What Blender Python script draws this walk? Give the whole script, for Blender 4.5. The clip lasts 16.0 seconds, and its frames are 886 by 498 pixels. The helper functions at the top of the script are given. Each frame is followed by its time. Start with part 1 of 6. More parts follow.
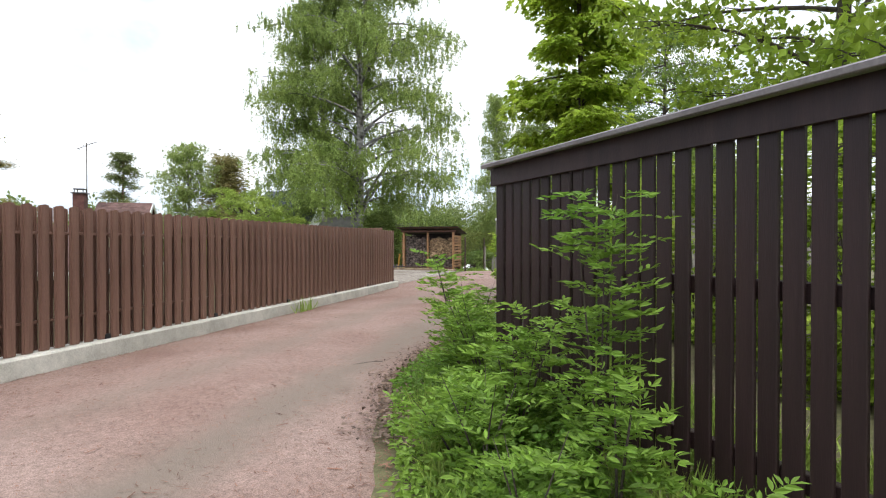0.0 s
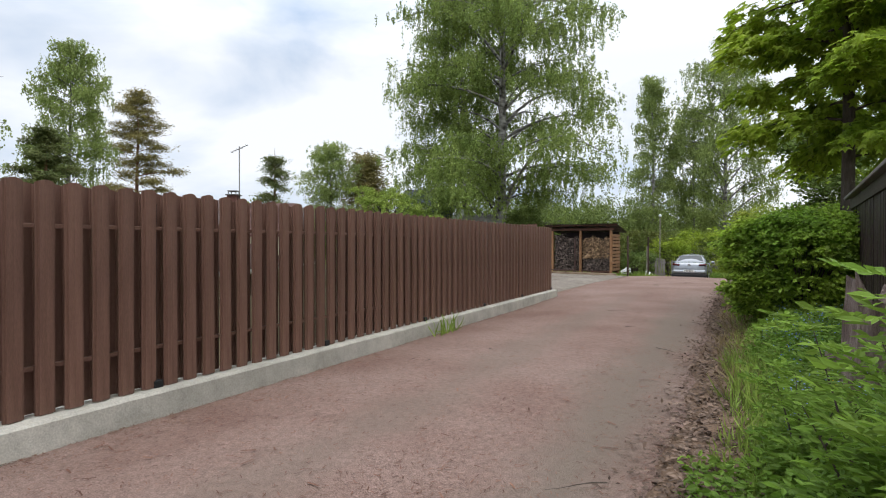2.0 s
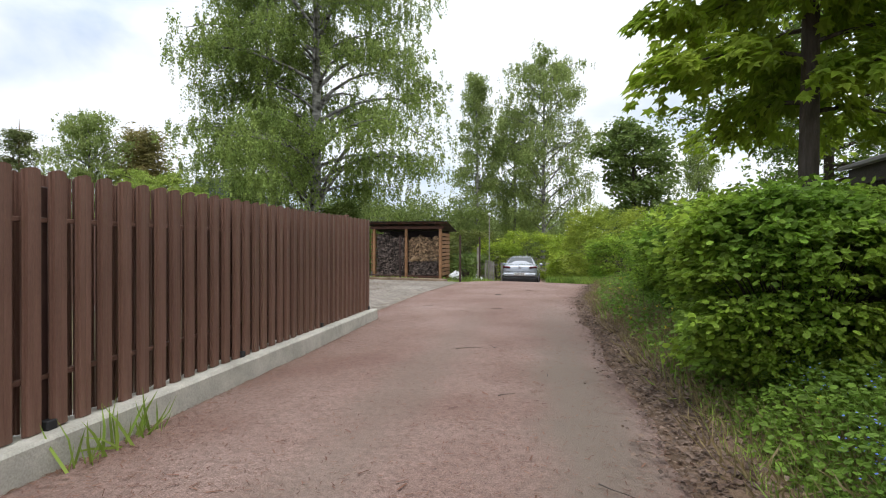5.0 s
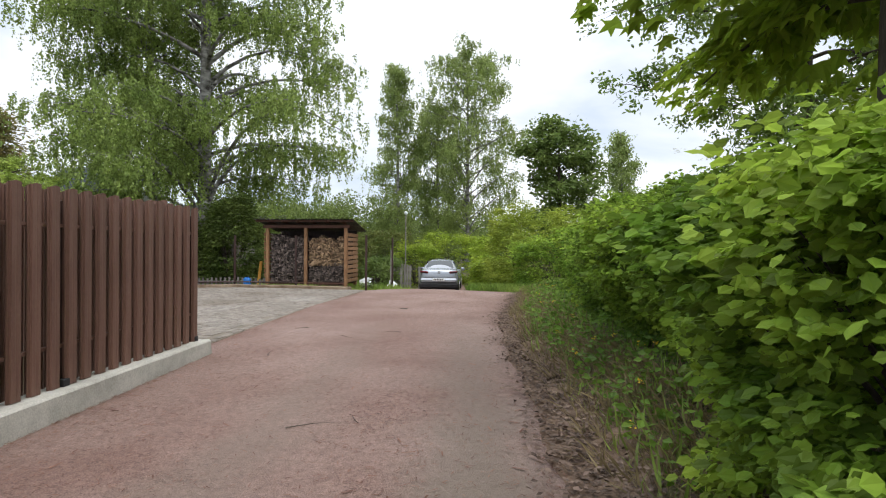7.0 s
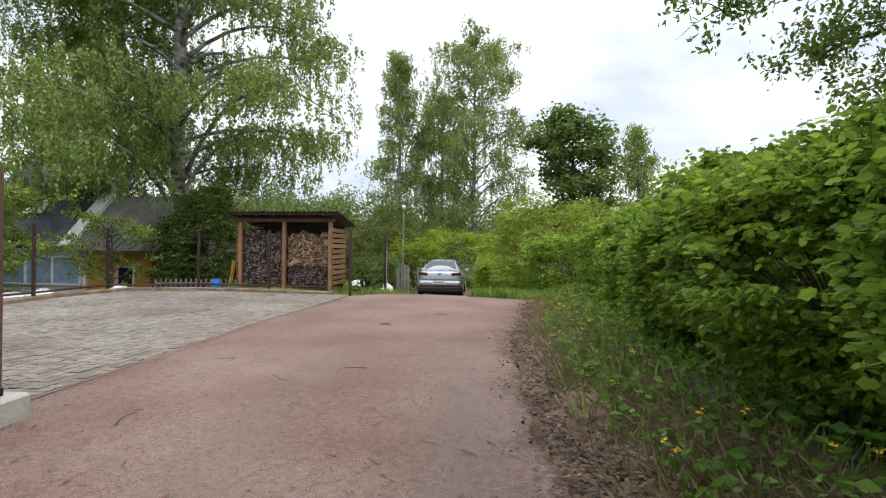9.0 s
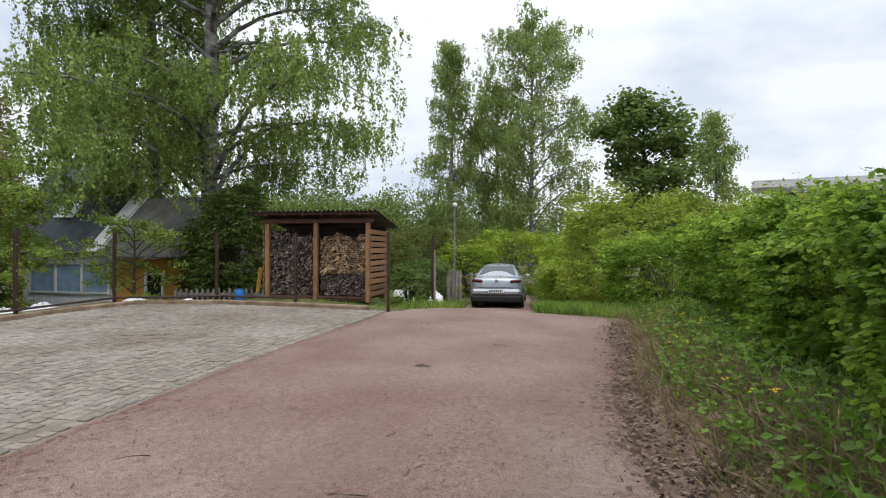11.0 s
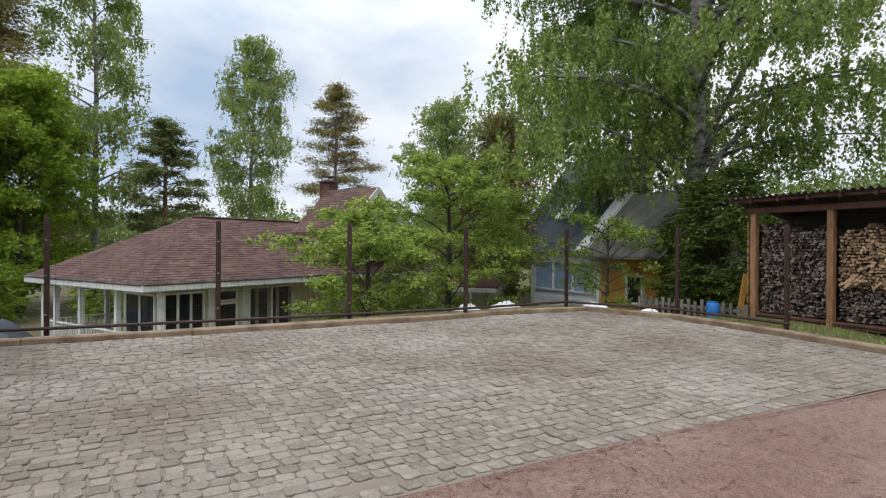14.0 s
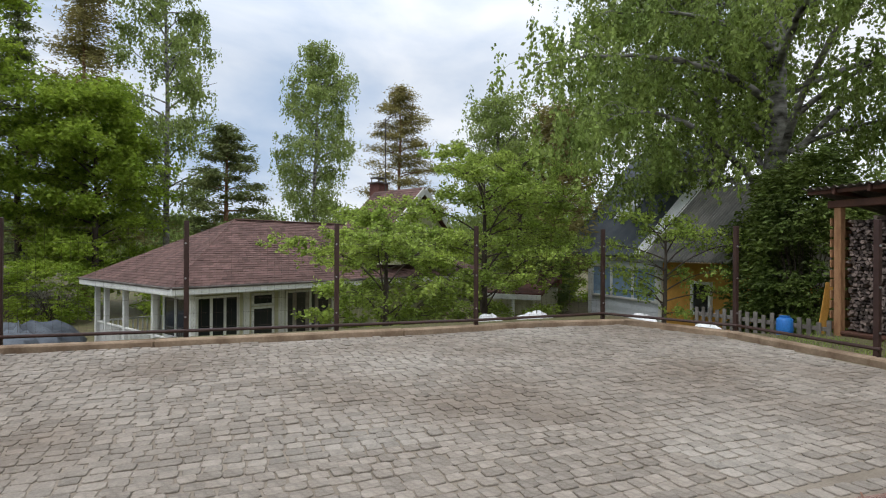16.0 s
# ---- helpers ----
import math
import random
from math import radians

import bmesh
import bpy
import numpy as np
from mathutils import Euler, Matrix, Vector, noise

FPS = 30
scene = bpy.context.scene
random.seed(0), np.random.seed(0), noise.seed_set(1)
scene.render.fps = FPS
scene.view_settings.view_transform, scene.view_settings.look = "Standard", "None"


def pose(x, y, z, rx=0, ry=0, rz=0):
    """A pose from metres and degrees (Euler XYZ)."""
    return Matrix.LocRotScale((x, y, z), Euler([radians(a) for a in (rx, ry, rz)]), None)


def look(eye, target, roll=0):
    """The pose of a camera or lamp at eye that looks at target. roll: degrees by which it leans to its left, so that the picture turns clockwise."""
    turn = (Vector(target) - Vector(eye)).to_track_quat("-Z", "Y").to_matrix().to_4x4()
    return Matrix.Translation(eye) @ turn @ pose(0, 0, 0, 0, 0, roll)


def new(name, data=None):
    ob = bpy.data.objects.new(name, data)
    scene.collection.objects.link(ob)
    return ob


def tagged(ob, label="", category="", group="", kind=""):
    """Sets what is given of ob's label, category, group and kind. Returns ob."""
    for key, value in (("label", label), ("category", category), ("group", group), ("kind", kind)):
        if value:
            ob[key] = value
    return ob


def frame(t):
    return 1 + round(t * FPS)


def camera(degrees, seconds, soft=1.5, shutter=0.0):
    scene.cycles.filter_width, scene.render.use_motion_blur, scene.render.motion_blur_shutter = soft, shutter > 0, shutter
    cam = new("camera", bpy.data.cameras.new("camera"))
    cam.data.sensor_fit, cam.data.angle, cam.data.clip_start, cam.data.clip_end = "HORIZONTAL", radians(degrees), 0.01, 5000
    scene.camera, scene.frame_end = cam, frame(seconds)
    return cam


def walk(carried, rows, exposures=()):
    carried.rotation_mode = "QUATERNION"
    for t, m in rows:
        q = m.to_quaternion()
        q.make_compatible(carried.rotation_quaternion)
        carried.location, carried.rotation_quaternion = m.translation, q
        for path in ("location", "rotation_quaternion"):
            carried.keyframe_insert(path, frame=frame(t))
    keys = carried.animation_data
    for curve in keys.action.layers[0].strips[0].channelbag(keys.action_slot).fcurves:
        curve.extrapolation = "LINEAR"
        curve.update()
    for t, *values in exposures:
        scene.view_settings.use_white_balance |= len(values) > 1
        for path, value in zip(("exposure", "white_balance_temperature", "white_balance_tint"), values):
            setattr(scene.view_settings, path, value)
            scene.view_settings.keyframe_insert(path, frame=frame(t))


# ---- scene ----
cam = camera(77.0, 16.0, soft=1.1)
ROWS = [
    (0.0, -0.009, -0.001, 1.553, 13.57, -0.48, 0.00),
    (0.5, -0.518, 0.717, 1.558, 20.90, -0.44, -0.03),
    (1.0, -0.915, 1.441, 1.559, 26.46, -0.51, 0.07),
    (1.5, -1.214, 2.166, 1.559, 27.44, -0.47, 0.07),
    (2.0, -1.541, 2.818, 1.551, 27.50, -0.47, -0.01),
    (2.5, -1.867, 3.526, 1.536, 25.16, -0.45, 0.01),
    (3.0, -2.183, 4.267, 1.520, 23.26, -0.48, 0.01),
    (3.5, -2.363, 4.965, 1.510, 19.19, -0.41, -0.01),
    (4.0, -2.560, 5.687, 1.516, 15.57, -0.33, 0.01),
    (4.5, -2.674, 6.503, 1.524, 11.54, -0.37, -0.15),
    (5.0, -2.748, 7.278, 1.528, 9.56, -0.34, -0.17),
    (7.5, -2.456, 11.030, 1.501, 1.50, -0.01, -0.33),
    (8.0, -2.440, 11.723, 1.483, 2.09, -0.00, -0.25),
    (8.5, -2.393, 12.447, 1.456, 2.55, -0.03, -0.51),
    (11.0, -2.611, 15.956, 1.554, 8.40, -0.03, -0.21),
    (11.5, -2.720, 16.607, 1.566, 17.44, -0.05, -0.41),
    (12.0, -2.851, 17.207, 1.569, 27.97, -0.07, -0.38),
    (12.5, -2.963, 17.849, 1.568, 39.20, -0.25, -0.52),
    (13.0, -3.019, 18.386, 1.567, 47.30, -0.21, -0.41),
    (13.5, -3.156, 18.965, 1.555, 55.29, -0.39, -0.36),
    (14.0, -3.264, 19.442, 1.543, 59.25, -0.26, -0.36),
    (14.5, -3.423, 19.875, 1.539, 63.98, -0.22, -0.45),
    (15.0, -3.618, 20.296, 1.547, 65.79, -0.29, -0.40),
    (15.5, -3.718, 20.720, 1.547, 66.68, 0.11, -0.43),
    (16.0, -3.883, 21.190, 1.531, 67.25, 0.03, -0.29),
]
walk(cam, [(t, pose(x, y, z, 90 + pitch, roll, yaw)) for t, x, y, z, yaw, pitch, roll in ROWS],
     [(0.0, 0.52), (0.6, 0.34), (1.5, 0.04), (3.0, -0.02), (5.0, 0.14), (8.5, 0.14), (11.0, -0.05), (13.0, -0.05), (16.0, -0.1)])

# ---- world and light ----
world = bpy.data.worlds.new("overcast_sky")
scene.world = world
world.use_nodes = True
wn, wl = world.node_tree.nodes, world.node_tree.links
wn.clear()
w_out, w_bg = wn.new("ShaderNodeOutputWorld"), wn.new("ShaderNodeBackground")
w_sky = wn.new("ShaderNodeTexSky")
w_sky.sky_type, w_sky.sun_disc = "NISHITA", False
w_sky.sun_elevation, w_sky.sun_rotation = radians(64), radians(164)
w_sky.altitude, w_sky.air_density, w_sky.dust_density = 50, 1.0, 2.0
w_co, w_map = wn.new("ShaderNodeTexCoord"), wn.new("ShaderNodeMapping")
w_map.inputs["Scale"].default_value = (1.0, 1.0, 2.6)
w_map.inputs["Location"].default_value = (0.35, 0.1, 0.0)
w_noise = wn.new("ShaderNodeTexNoise")
w_noise.inputs["Scale"].default_value = 2.1
w_noise.inputs["Detail"].default_value = 6
w_noise.inputs["Roughness"].default_value = 0.5
w_noise.inputs["Distortion"].default_value = 0.3
w_ramp = wn.new("ShaderNodeValToRGB")
w_ramp.color_ramp.elements[0].position = 0.30
w_ramp.color_ramp.elements[0].color = (4.9, 6.2, 8.2, 1)
w_ramp.color_ramp.elements[1].position = 0.53
w_ramp.color_ramp.elements[1].color = (10.2, 10.5, 11.0, 1)
w_mix = wn.new("ShaderNodeMix")
w_mix.data_type = "RGBA"
w_mix.inputs[0].default_value = 0.88
wl.new(w_co.outputs["Generated"], w_map.inputs["Vector"])
wl.new(w_map.outputs[0], w_noise.inputs["Vector"])
w_side, w_glow = wn.new("ShaderNodeVectorMath"), wn.new("ShaderNodeMath")
w_side.operation = "DOT_PRODUCT"
w_side.inputs[1].default_value = (0.8, 0.3, 0.1)
w_glow.operation, w_glow.inputs[1].default_value = "MULTIPLY_ADD", 0.12
wl.new(w_co.outputs["Generated"], w_side.inputs[0])
wl.new(w_side.outputs["Value"], w_glow.inputs[0])
wl.new(w_noise.outputs["Fac"], w_glow.inputs[2])
wl.new(w_glow.outputs[0], w_ramp.inputs["Fac"])
wl.new(w_sky.outputs[0], w_mix.inputs[6])
wl.new(w_ramp.outputs[0], w_mix.inputs[7])
w_sep, w_up, w_mul = wn.new("ShaderNodeSeparateXYZ"), wn.new("ShaderNodeMapRange"), wn.new("ShaderNodeVectorMath")
w_up.inputs["From Min"].default_value, w_up.inputs["From Max"].default_value = 0.3, 1.0
w_up.inputs["To Min"].default_value, w_up.inputs["To Max"].default_value = 1.0, 2.3
w_mul.operation = "SCALE"
wl.new(w_co.outputs["Generated"], w_sep.inputs[0])
wl.new(w_sep.outputs["Z"], w_up.inputs["Value"])
wl.new(w_mix.outputs[2], w_mul.inputs[0])
wl.new(w_up.outputs[0], w_mul.inputs["Scale"])
wl.new(w_mul.outputs[0], w_bg.inputs["Color"])
w_bg.inputs["Strength"].default_value = 0.106
wl.new(w_bg.outputs[0], w_out.inputs[0])
sun = new("sun", bpy.data.lights.new("sun", "SUN"))
sun.data.energy, sun.data.angle, sun.data.color = 1.4, radians(35), (1.0, 0.96, 0.9)
sun.matrix_world = look((0, 0, 30), (-4, 14, 0))


# ---- materials ----
def mat(name, a, b, scale=6.0, fine=60.0, rough=0.8, bump=0.3, metal=0.0, vary=0.12, stretch=(1, 1, 1), island=False, depth=0.01, mid=0.0, midscale=12.0, grain=0.14):
    """Two-scale noise between two colours, fine grain in value and relief, and a small change from object to object."""
    m = bpy.data.materials.new(name)
    m.use_nodes = True
    n, l = m.node_tree.nodes, m.node_tree.links
    bs = n["Principled BSDF"]
    co, mp = n.new("ShaderNodeTexCoord"), n.new("ShaderNodeMapping")
    mp.inputs["Scale"].default_value = stretch
    l.new(co.outputs["Object"], mp.inputs["Vector"])
    n1, n2 = n.new("ShaderNodeTexNoise"), n.new("ShaderNodeTexNoise")
    n1.inputs["Scale"].default_value, n1.inputs["Detail"].default_value = scale, 5
    n2.inputs["Scale"].default_value, n2.inputs["Detail"].default_value = fine, 4
    rp = n.new("ShaderNodeValToRGB")
    rp.color_ramp.elements[0].position, rp.color_ramp.elements[1].position = 0.32, 0.68
    rp.color_ramp.elements[0].color, rp.color_ramp.elements[1].color = (*a, 1), (*b, 1)
    hsv = n.new("ShaderNodeHueSaturation")
    rnd = n.new("ShaderNodeNewGeometry" if island else "ShaderNodeObjectInfo")
    src = rnd.outputs["Random Per Island" if island else "Random"]
    add = n.new("ShaderNodeMath")
    add.operation = "ADD"
    m1, m2 = n.new("ShaderNodeMapRange"), n.new("ShaderNodeMapRange")
    m1.inputs["To Min"].default_value, m1.inputs["To Max"].default_value = 1 - vary, 1 + vary
    m2.inputs["From Min"].default_value, m2.inputs["From Max"].default_value = 0.3, 0.7
    m2.inputs["To Min"].default_value, m2.inputs["To Max"].default_value = -grain, grain
    l.new(src, m1.inputs["Value"])
    for k in (n1, n2):
        l.new(mp.outputs[0], k.inputs["Vector"])
    l.new(n2.outputs["Fac"], m2.inputs["Value"])
    l.new(m1.outputs[0], add.inputs[0])
    l.new(m2.outputs[0], add.inputs[1])
    l.new(n1.outputs["Fac"], rp.inputs["Fac"])
    l.new(rp.outputs[0], hsv.inputs["Color"])
    total = add
    if mid:
        n3, m3, total = n.new("ShaderNodeTexNoise"), n.new("ShaderNodeMapRange"), n.new("ShaderNodeMath")
        n3.inputs["Scale"].default_value, n3.inputs["Detail"].default_value, n3.inputs["Roughness"].default_value = midscale, 8, 0.75
        m3.inputs["From Min"].default_value, m3.inputs["From Max"].default_value = 0.35, 0.65
        m3.inputs["To Min"].default_value, m3.inputs["To Max"].default_value = -mid, mid
        l.new(mp.outputs[0], n3.inputs["Vector"])
        l.new(n3.outputs["Fac"], m3.inputs["Value"])
        l.new(add.outputs[0], total.inputs[0])
        l.new(m3.outputs[0], total.inputs[1])
    l.new(total.outputs[0], hsv.inputs["Value"])
    l.new(hsv.outputs[0], bs.inputs["Base Color"])
    bp = n.new("ShaderNodeBump")
    bp.inputs["Strength"].default_value, bp.inputs["Distance"].default_value = bump, depth
    l.new(n2.outputs["Fac"], bp.inputs["Height"])
    l.new(bp.outputs[0], bs.inputs["Normal"])
    bs.inputs["Roughness"].default_value, bs.inputs["Metallic"].default_value = rough, metal
    bs.inputs["Specular IOR Level"].default_value = 0.3
    return m


def leaf_mat(name, a, b, vary=0.3, through_light=0.45, rough=0.55):
    """Thin leaves: a diffuse upper side with a soft gloss, and light that shines through."""
    m = bpy.data.materials.new(name)
    m.use_nodes = True
    n, l = m.node_tree.nodes, m.node_tree.links
    bs, out = n["Principled BSDF"], n["Material Output"]
    co, n1, rp = n.new("ShaderNodeTexCoord"), n.new("ShaderNodeTexNoise"), n.new("ShaderNodeValToRGB")
    n1.inputs["Scale"].default_value, n1.inputs["Detail"].default_value = 0.9, 4
    geo, mr, hsv = n.new("ShaderNodeNewGeometry"), n.new("ShaderNodeMapRange"), n.new("ShaderNodeHueSaturation")
    mr.inputs["To Min"].default_value, mr.inputs["To Max"].default_value = 1 - vary, 1 + vary
    rp.color_ramp.elements[0].position, rp.color_ramp.elements[1].position = 0.35, 0.65
    rp.color_ramp.elements[0].color, rp.color_ramp.elements[1].color = (*a, 1), (*b, 1)
    l.new(co.outputs["Object"], n1.inputs["Vector"])
    l.new(n1.outputs["Fac"], rp.inputs["Fac"])
    l.new(geo.outputs["Random Per Island"], mr.inputs["Value"])
    l.new(rp.outputs[0], hsv.inputs["Color"])
    l.new(mr.outputs[0], hsv.inputs["Value"])
    tr, mx = n.new("ShaderNodeBsdfTranslucent"), n.new("ShaderNodeMixShader")
    mx.inputs[0].default_value = through_light
    l.new(hsv.outputs[0], bs.inputs["Base Color"])
    l.new(hsv.outputs[0], tr.inputs["Color"])
    l.new(bs.outputs[0], mx.inputs[1])
    l.new(tr.outputs[0], mx.inputs[2])
    l.new(mx.outputs[0], out.inputs["Surface"])
    bs.inputs["Roughness"].default_value = rough
    bs.inputs["Specular IOR Level"].default_value = 0.3
    return m


def glass_mat(name, tint, rough=0.03):
    m = bpy.data.materials.new(name)
    m.use_nodes = True
    bs = m.node_tree.nodes["Principled BSDF"]
    bs.inputs["Base Color"].default_value = (*tint, 1)
    bs.inputs["Roughness"].default_value = rough
    bs.inputs["Specular IOR Level"].default_value = 0.6
    return m


M_GRAVEL = mat("red_gravel", (0.215, 0.132, 0.107), (0.295, 0.208, 0.176), 0.7, 110, 0.95, 0.9, depth=0.012, mid=0.2, midscale=22, grain=0.34)


def add_wheel_tracks(m, centres, colour):
    """Compacted grey-brown wheel tracks that run along y over a gravel material, ragged at their sides."""
    n, l = m.node_tree.nodes, m.node_tree.links
    bs = n["Principled BSDF"]
    old = bs.inputs["Base Color"].links[0].from_socket
    co, sep, nz = n.new("ShaderNodeTexCoord"), n.new("ShaderNodeSeparateXYZ"), n.new("ShaderNodeTexNoise")
    nz.inputs["Scale"].default_value, nz.inputs["Detail"].default_value = 1.1, 6
    l.new(co.outputs["Object"], sep.inputs[0])
    l.new(co.outputs["Object"], nz.inputs["Vector"])
    for x, half, most in centres:
        d, wob, mr, mx = n.new("ShaderNodeMath"), n.new("ShaderNodeMath"), n.new("ShaderNodeMapRange"), n.new("ShaderNodeMix")
        d.operation, d.inputs[1].default_value = "SUBTRACT", x
        ab = n.new("ShaderNodeMath")
        ab.operation = "ABSOLUTE"
        wob.operation, wob.inputs[1].default_value = "MULTIPLY_ADD", 0.9
        l.new(sep.outputs["X"], d.inputs[0])
        l.new(d.outputs[0], ab.inputs[0])
        l.new(nz.outputs["Fac"], wob.inputs[0])
        l.new(ab.outputs[0], wob.inputs[2])
        mr.interpolation_type = "SMOOTHSTEP"
        mr.inputs["From Min"].default_value, mr.inputs["From Max"].default_value = 0.45 + half, 0.45
        mr.inputs["To Min"].default_value, mr.inputs["To Max"].default_value = 0.0, most
        fade, both = n.new("ShaderNodeMapRange"), n.new("ShaderNodeMath")
        fade.inputs["From Min"].default_value, fade.inputs["From Max"].default_value = 22.0, 13.0
        both.operation = "MULTIPLY"
        l.new(wob.outputs[0], mr.inputs["Value"])
        l.new(sep.outputs["Y"], fade.inputs["Value"])
        l.new(mr.outputs[0], both.inputs[0])
        l.new(fade.outputs[0], both.inputs[1])
        mx.data_type, mx.blend_type = "RGBA", "MIX"
        mx.inputs[7].default_value = (*colour, 1)
        l.new(both.outputs[0], mx.inputs[0])
        l.new(old, mx.inputs[6])
        old = mx.outputs[2]
    l.new(old, bs.inputs["Base Color"])


add_wheel_tracks(M_GRAVEL, ((-2.4, 0.62, 0.9), (-3.9, 0.5, 0.45)), (0.17, 0.135, 0.108))
M_SOIL = mat("grassy_soil", (0.09, 0.072, 0.042), (0.105, 0.105, 0.045), 1.2, 40, 0.95, 0.6, depth=0.03, mid=0.3)
M_NEEDLE = mat("red_brown_needles", (0.12, 0.055, 0.038), (0.2, 0.105, 0.07), 3, 30, 0.9, 0.3, vary=0.4, island=True)
M_LITTER = mat("dead_leaves", (0.08, 0.052, 0.038), (0.21, 0.15, 0.115), 3, 30, 0.9, 0.3, vary=0.5, island=True)
M_DIRT = mat("brown_dirt", (0.11, 0.07, 0.045), (0.21, 0.14, 0.095), 5, 60, 0.95, 0.8, depth=0.02)
M_CONC = mat("pale_concrete", (0.33, 0.318, 0.275), (0.48, 0.46, 0.405), 1.6, 70, 0.9, 0.3, mid=0.14, midscale=6)
M_FENCE = mat("brown_painted_boards", (0.136, 0.072, 0.053), (0.186, 0.102, 0.075), 2.5, 45, 0.55, 0.15, vary=0.1, stretch=(6, 6, 0.6))
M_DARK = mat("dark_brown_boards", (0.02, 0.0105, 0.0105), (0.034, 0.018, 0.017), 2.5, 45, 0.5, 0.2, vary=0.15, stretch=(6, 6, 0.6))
M_CAP = mat("grey_cap_metal", (0.16, 0.14, 0.14), (0.24, 0.22, 0.22), 2, 60, 0.45, 0.1)
M_STEEL = mat("brown_painted_steel", (0.035, 0.018, 0.015), (0.055, 0.03, 0.025), 5, 90, 0.45, 0.1)
M_PAVER = mat("grey_pavers", (0.17, 0.14, 0.113), (0.262, 0.236, 0.204), 0.55, 55, 0.9, 0.35, vary=0.2, mid=0.16, midscale=14)
M_PAVER_J = mat("grey_pavers_far", (0.17, 0.14, 0.113), (0.262, 0.236, 0.204), 0.55, 55, 0.9, 0.35, vary=0.2, mid=0.16, midscale=14, island=True)
M_SAND = mat("joint_sand", (0.15, 0.125, 0.098), (0.22, 0.188, 0.15), 2, 60, 0.95, 0.3)
M_BEAM = mat("weathered_timber", (0.17, 0.115, 0.075), (0.33, 0.25, 0.175), 3, 30, 0.85, 0.4)
M_WOOD = mat("orange_brown_wood", (0.2, 0.1, 0.05), (0.31, 0.175, 0.09), 4, 30, 0.75, 0.3, vary=0.2, stretch=(4, 4, 1))
M_WOODRED = mat("red_brown_wood", (0.06, 0.028, 0.02), (0.1, 0.046, 0.031), 4, 30, 0.7, 0.3)
M_LOG_DARK = mat("old_grey_logs", (0.04, 0.031, 0.028), (0.22, 0.172, 0.15), 6, 60, 0.9, 0.4, vary=0.75, island=True)
M_LOG_PALE = mat("fresh_split_logs", (0.15, 0.092, 0.058), (0.43, 0.3, 0.18), 6, 60, 0.85, 0.4, vary=0.5, island=True)
M_CORR = mat("corrugated_sheet", (0.06, 0.055, 0.05), (0.15, 0.13, 0.12), 2, 40, 0.8, 0.2)
M_CORR2 = mat("grey_corrugated_roof", (0.13, 0.13, 0.125), (0.26, 0.25, 0.235), 1.5, 30, 0.8, 0.2)
M_SHINGLE = mat("brown_red_shingles", (0.09, 0.052, 0.046), (0.14, 0.083, 0.073), 1.2, 50, 0.9, 0.4, vary=0.3, island=True)
M_WHITE = mat("white_paint", (0.62, 0.63, 0.61), (0.76, 0.77, 0.75), 3, 60, 0.6, 0.1)
M_YELLOW = mat("pale_yellow_boards", (0.46, 0.45, 0.30), (0.58, 0.57, 0.4), 2, 50, 0.75, 0.15, stretch=(4, 4, 0.6))
M_ORANGE = mat("ochre_orange_boards", (0.48, 0.25, 0.05), (0.62, 0.34, 0.08), 3, 50, 0.7, 0.15)
M_BLUE = mat("pale_blue_boards", (0.62, 0.67, 0.73), (0.72, 0.76, 0.82), 3, 50, 0.7, 0.15)
M_BLUEF = mat("blue_window_boards", (0.15, 0.24, 0.36), (0.24, 0.34, 0.46), 3, 50, 0.6, 0.15)
M_SLATE = mat("dark_slate_roof", (0.05, 0.06, 0.075), (0.10, 0.115, 0.135), 2, 40, 0.7, 0.2)
M_BRICK = mat("dark_chimney_brick", (0.08, 0.035, 0.03), (0.13, 0.06, 0.05), 4, 50, 0.85, 0.3)
M_BARREL = mat("blue_plastic", (0.02, 0.13, 0.42), (0.03, 0.18, 0.5), 3, 50, 0.4, 0.05)
M_FILM = mat("white_plastic_sheet", (0.6, 0.62, 0.64), (0.78, 0.79, 0.8), 3, 20, 0.5, 0.4)
M_GREYWOOD = mat("grey_old_wood", (0.17, 0.15, 0.13), (0.3, 0.28, 0.25), 4, 40, 0.9, 0.4)
M_PICKET = mat("weathered_pickets", (0.10, 0.09, 0.08), (0.19, 0.175, 0.16), 4, 40, 0.9, 0.4)
M_BARK = mat("dark_bark", (0.05, 0.038, 0.03), (0.11, 0.09, 0.075), 6, 30, 0.95, 0.8, stretch=(2, 2, 0.4), depth=0.03)
M_BIRCH = mat("birch_bark", (0.04, 0.036, 0.03), (0.38, 0.37, 0.35), 2.6, 14, 0.85, 0.4, stretch=(1, 1, 2.2))
M_PINEBARK = mat("pine_bark", (0.14, 0.07, 0.045), (0.26, 0.14, 0.085), 5, 30, 0.95, 0.7, stretch=(2, 2, 0.5), depth=0.03)
M_STUMP = mat("rotten_stump_wood", (0.13, 0.09, 0.075), (0.3, 0.24, 0.21), 5, 30, 0.95, 0.8, stretch=(3, 3, 0.5), depth=0.03)
M_CARPAINT = mat("silver_blue_car_paint", (0.33, 0.35, 0.38), (0.37, 0.39, 0.42), 2, 300, 0.26, 0.02, metal=0.55, vary=0.0)
M_BLACK = mat("black_plastic", (0.012, 0.012, 0.013), (0.02, 0.02, 0.022), 8, 100, 0.6, 0.1)
M_RUBBER = mat("tyre_rubber", (0.015, 0.015, 0.016), (0.03, 0.03, 0.03), 8, 100, 0.85, 0.2)
M_RED = mat("red_tail_lens", (0.07, 0.006, 0.008), (0.11, 0.009, 0.012), 8, 100, 0.15, 0.0)
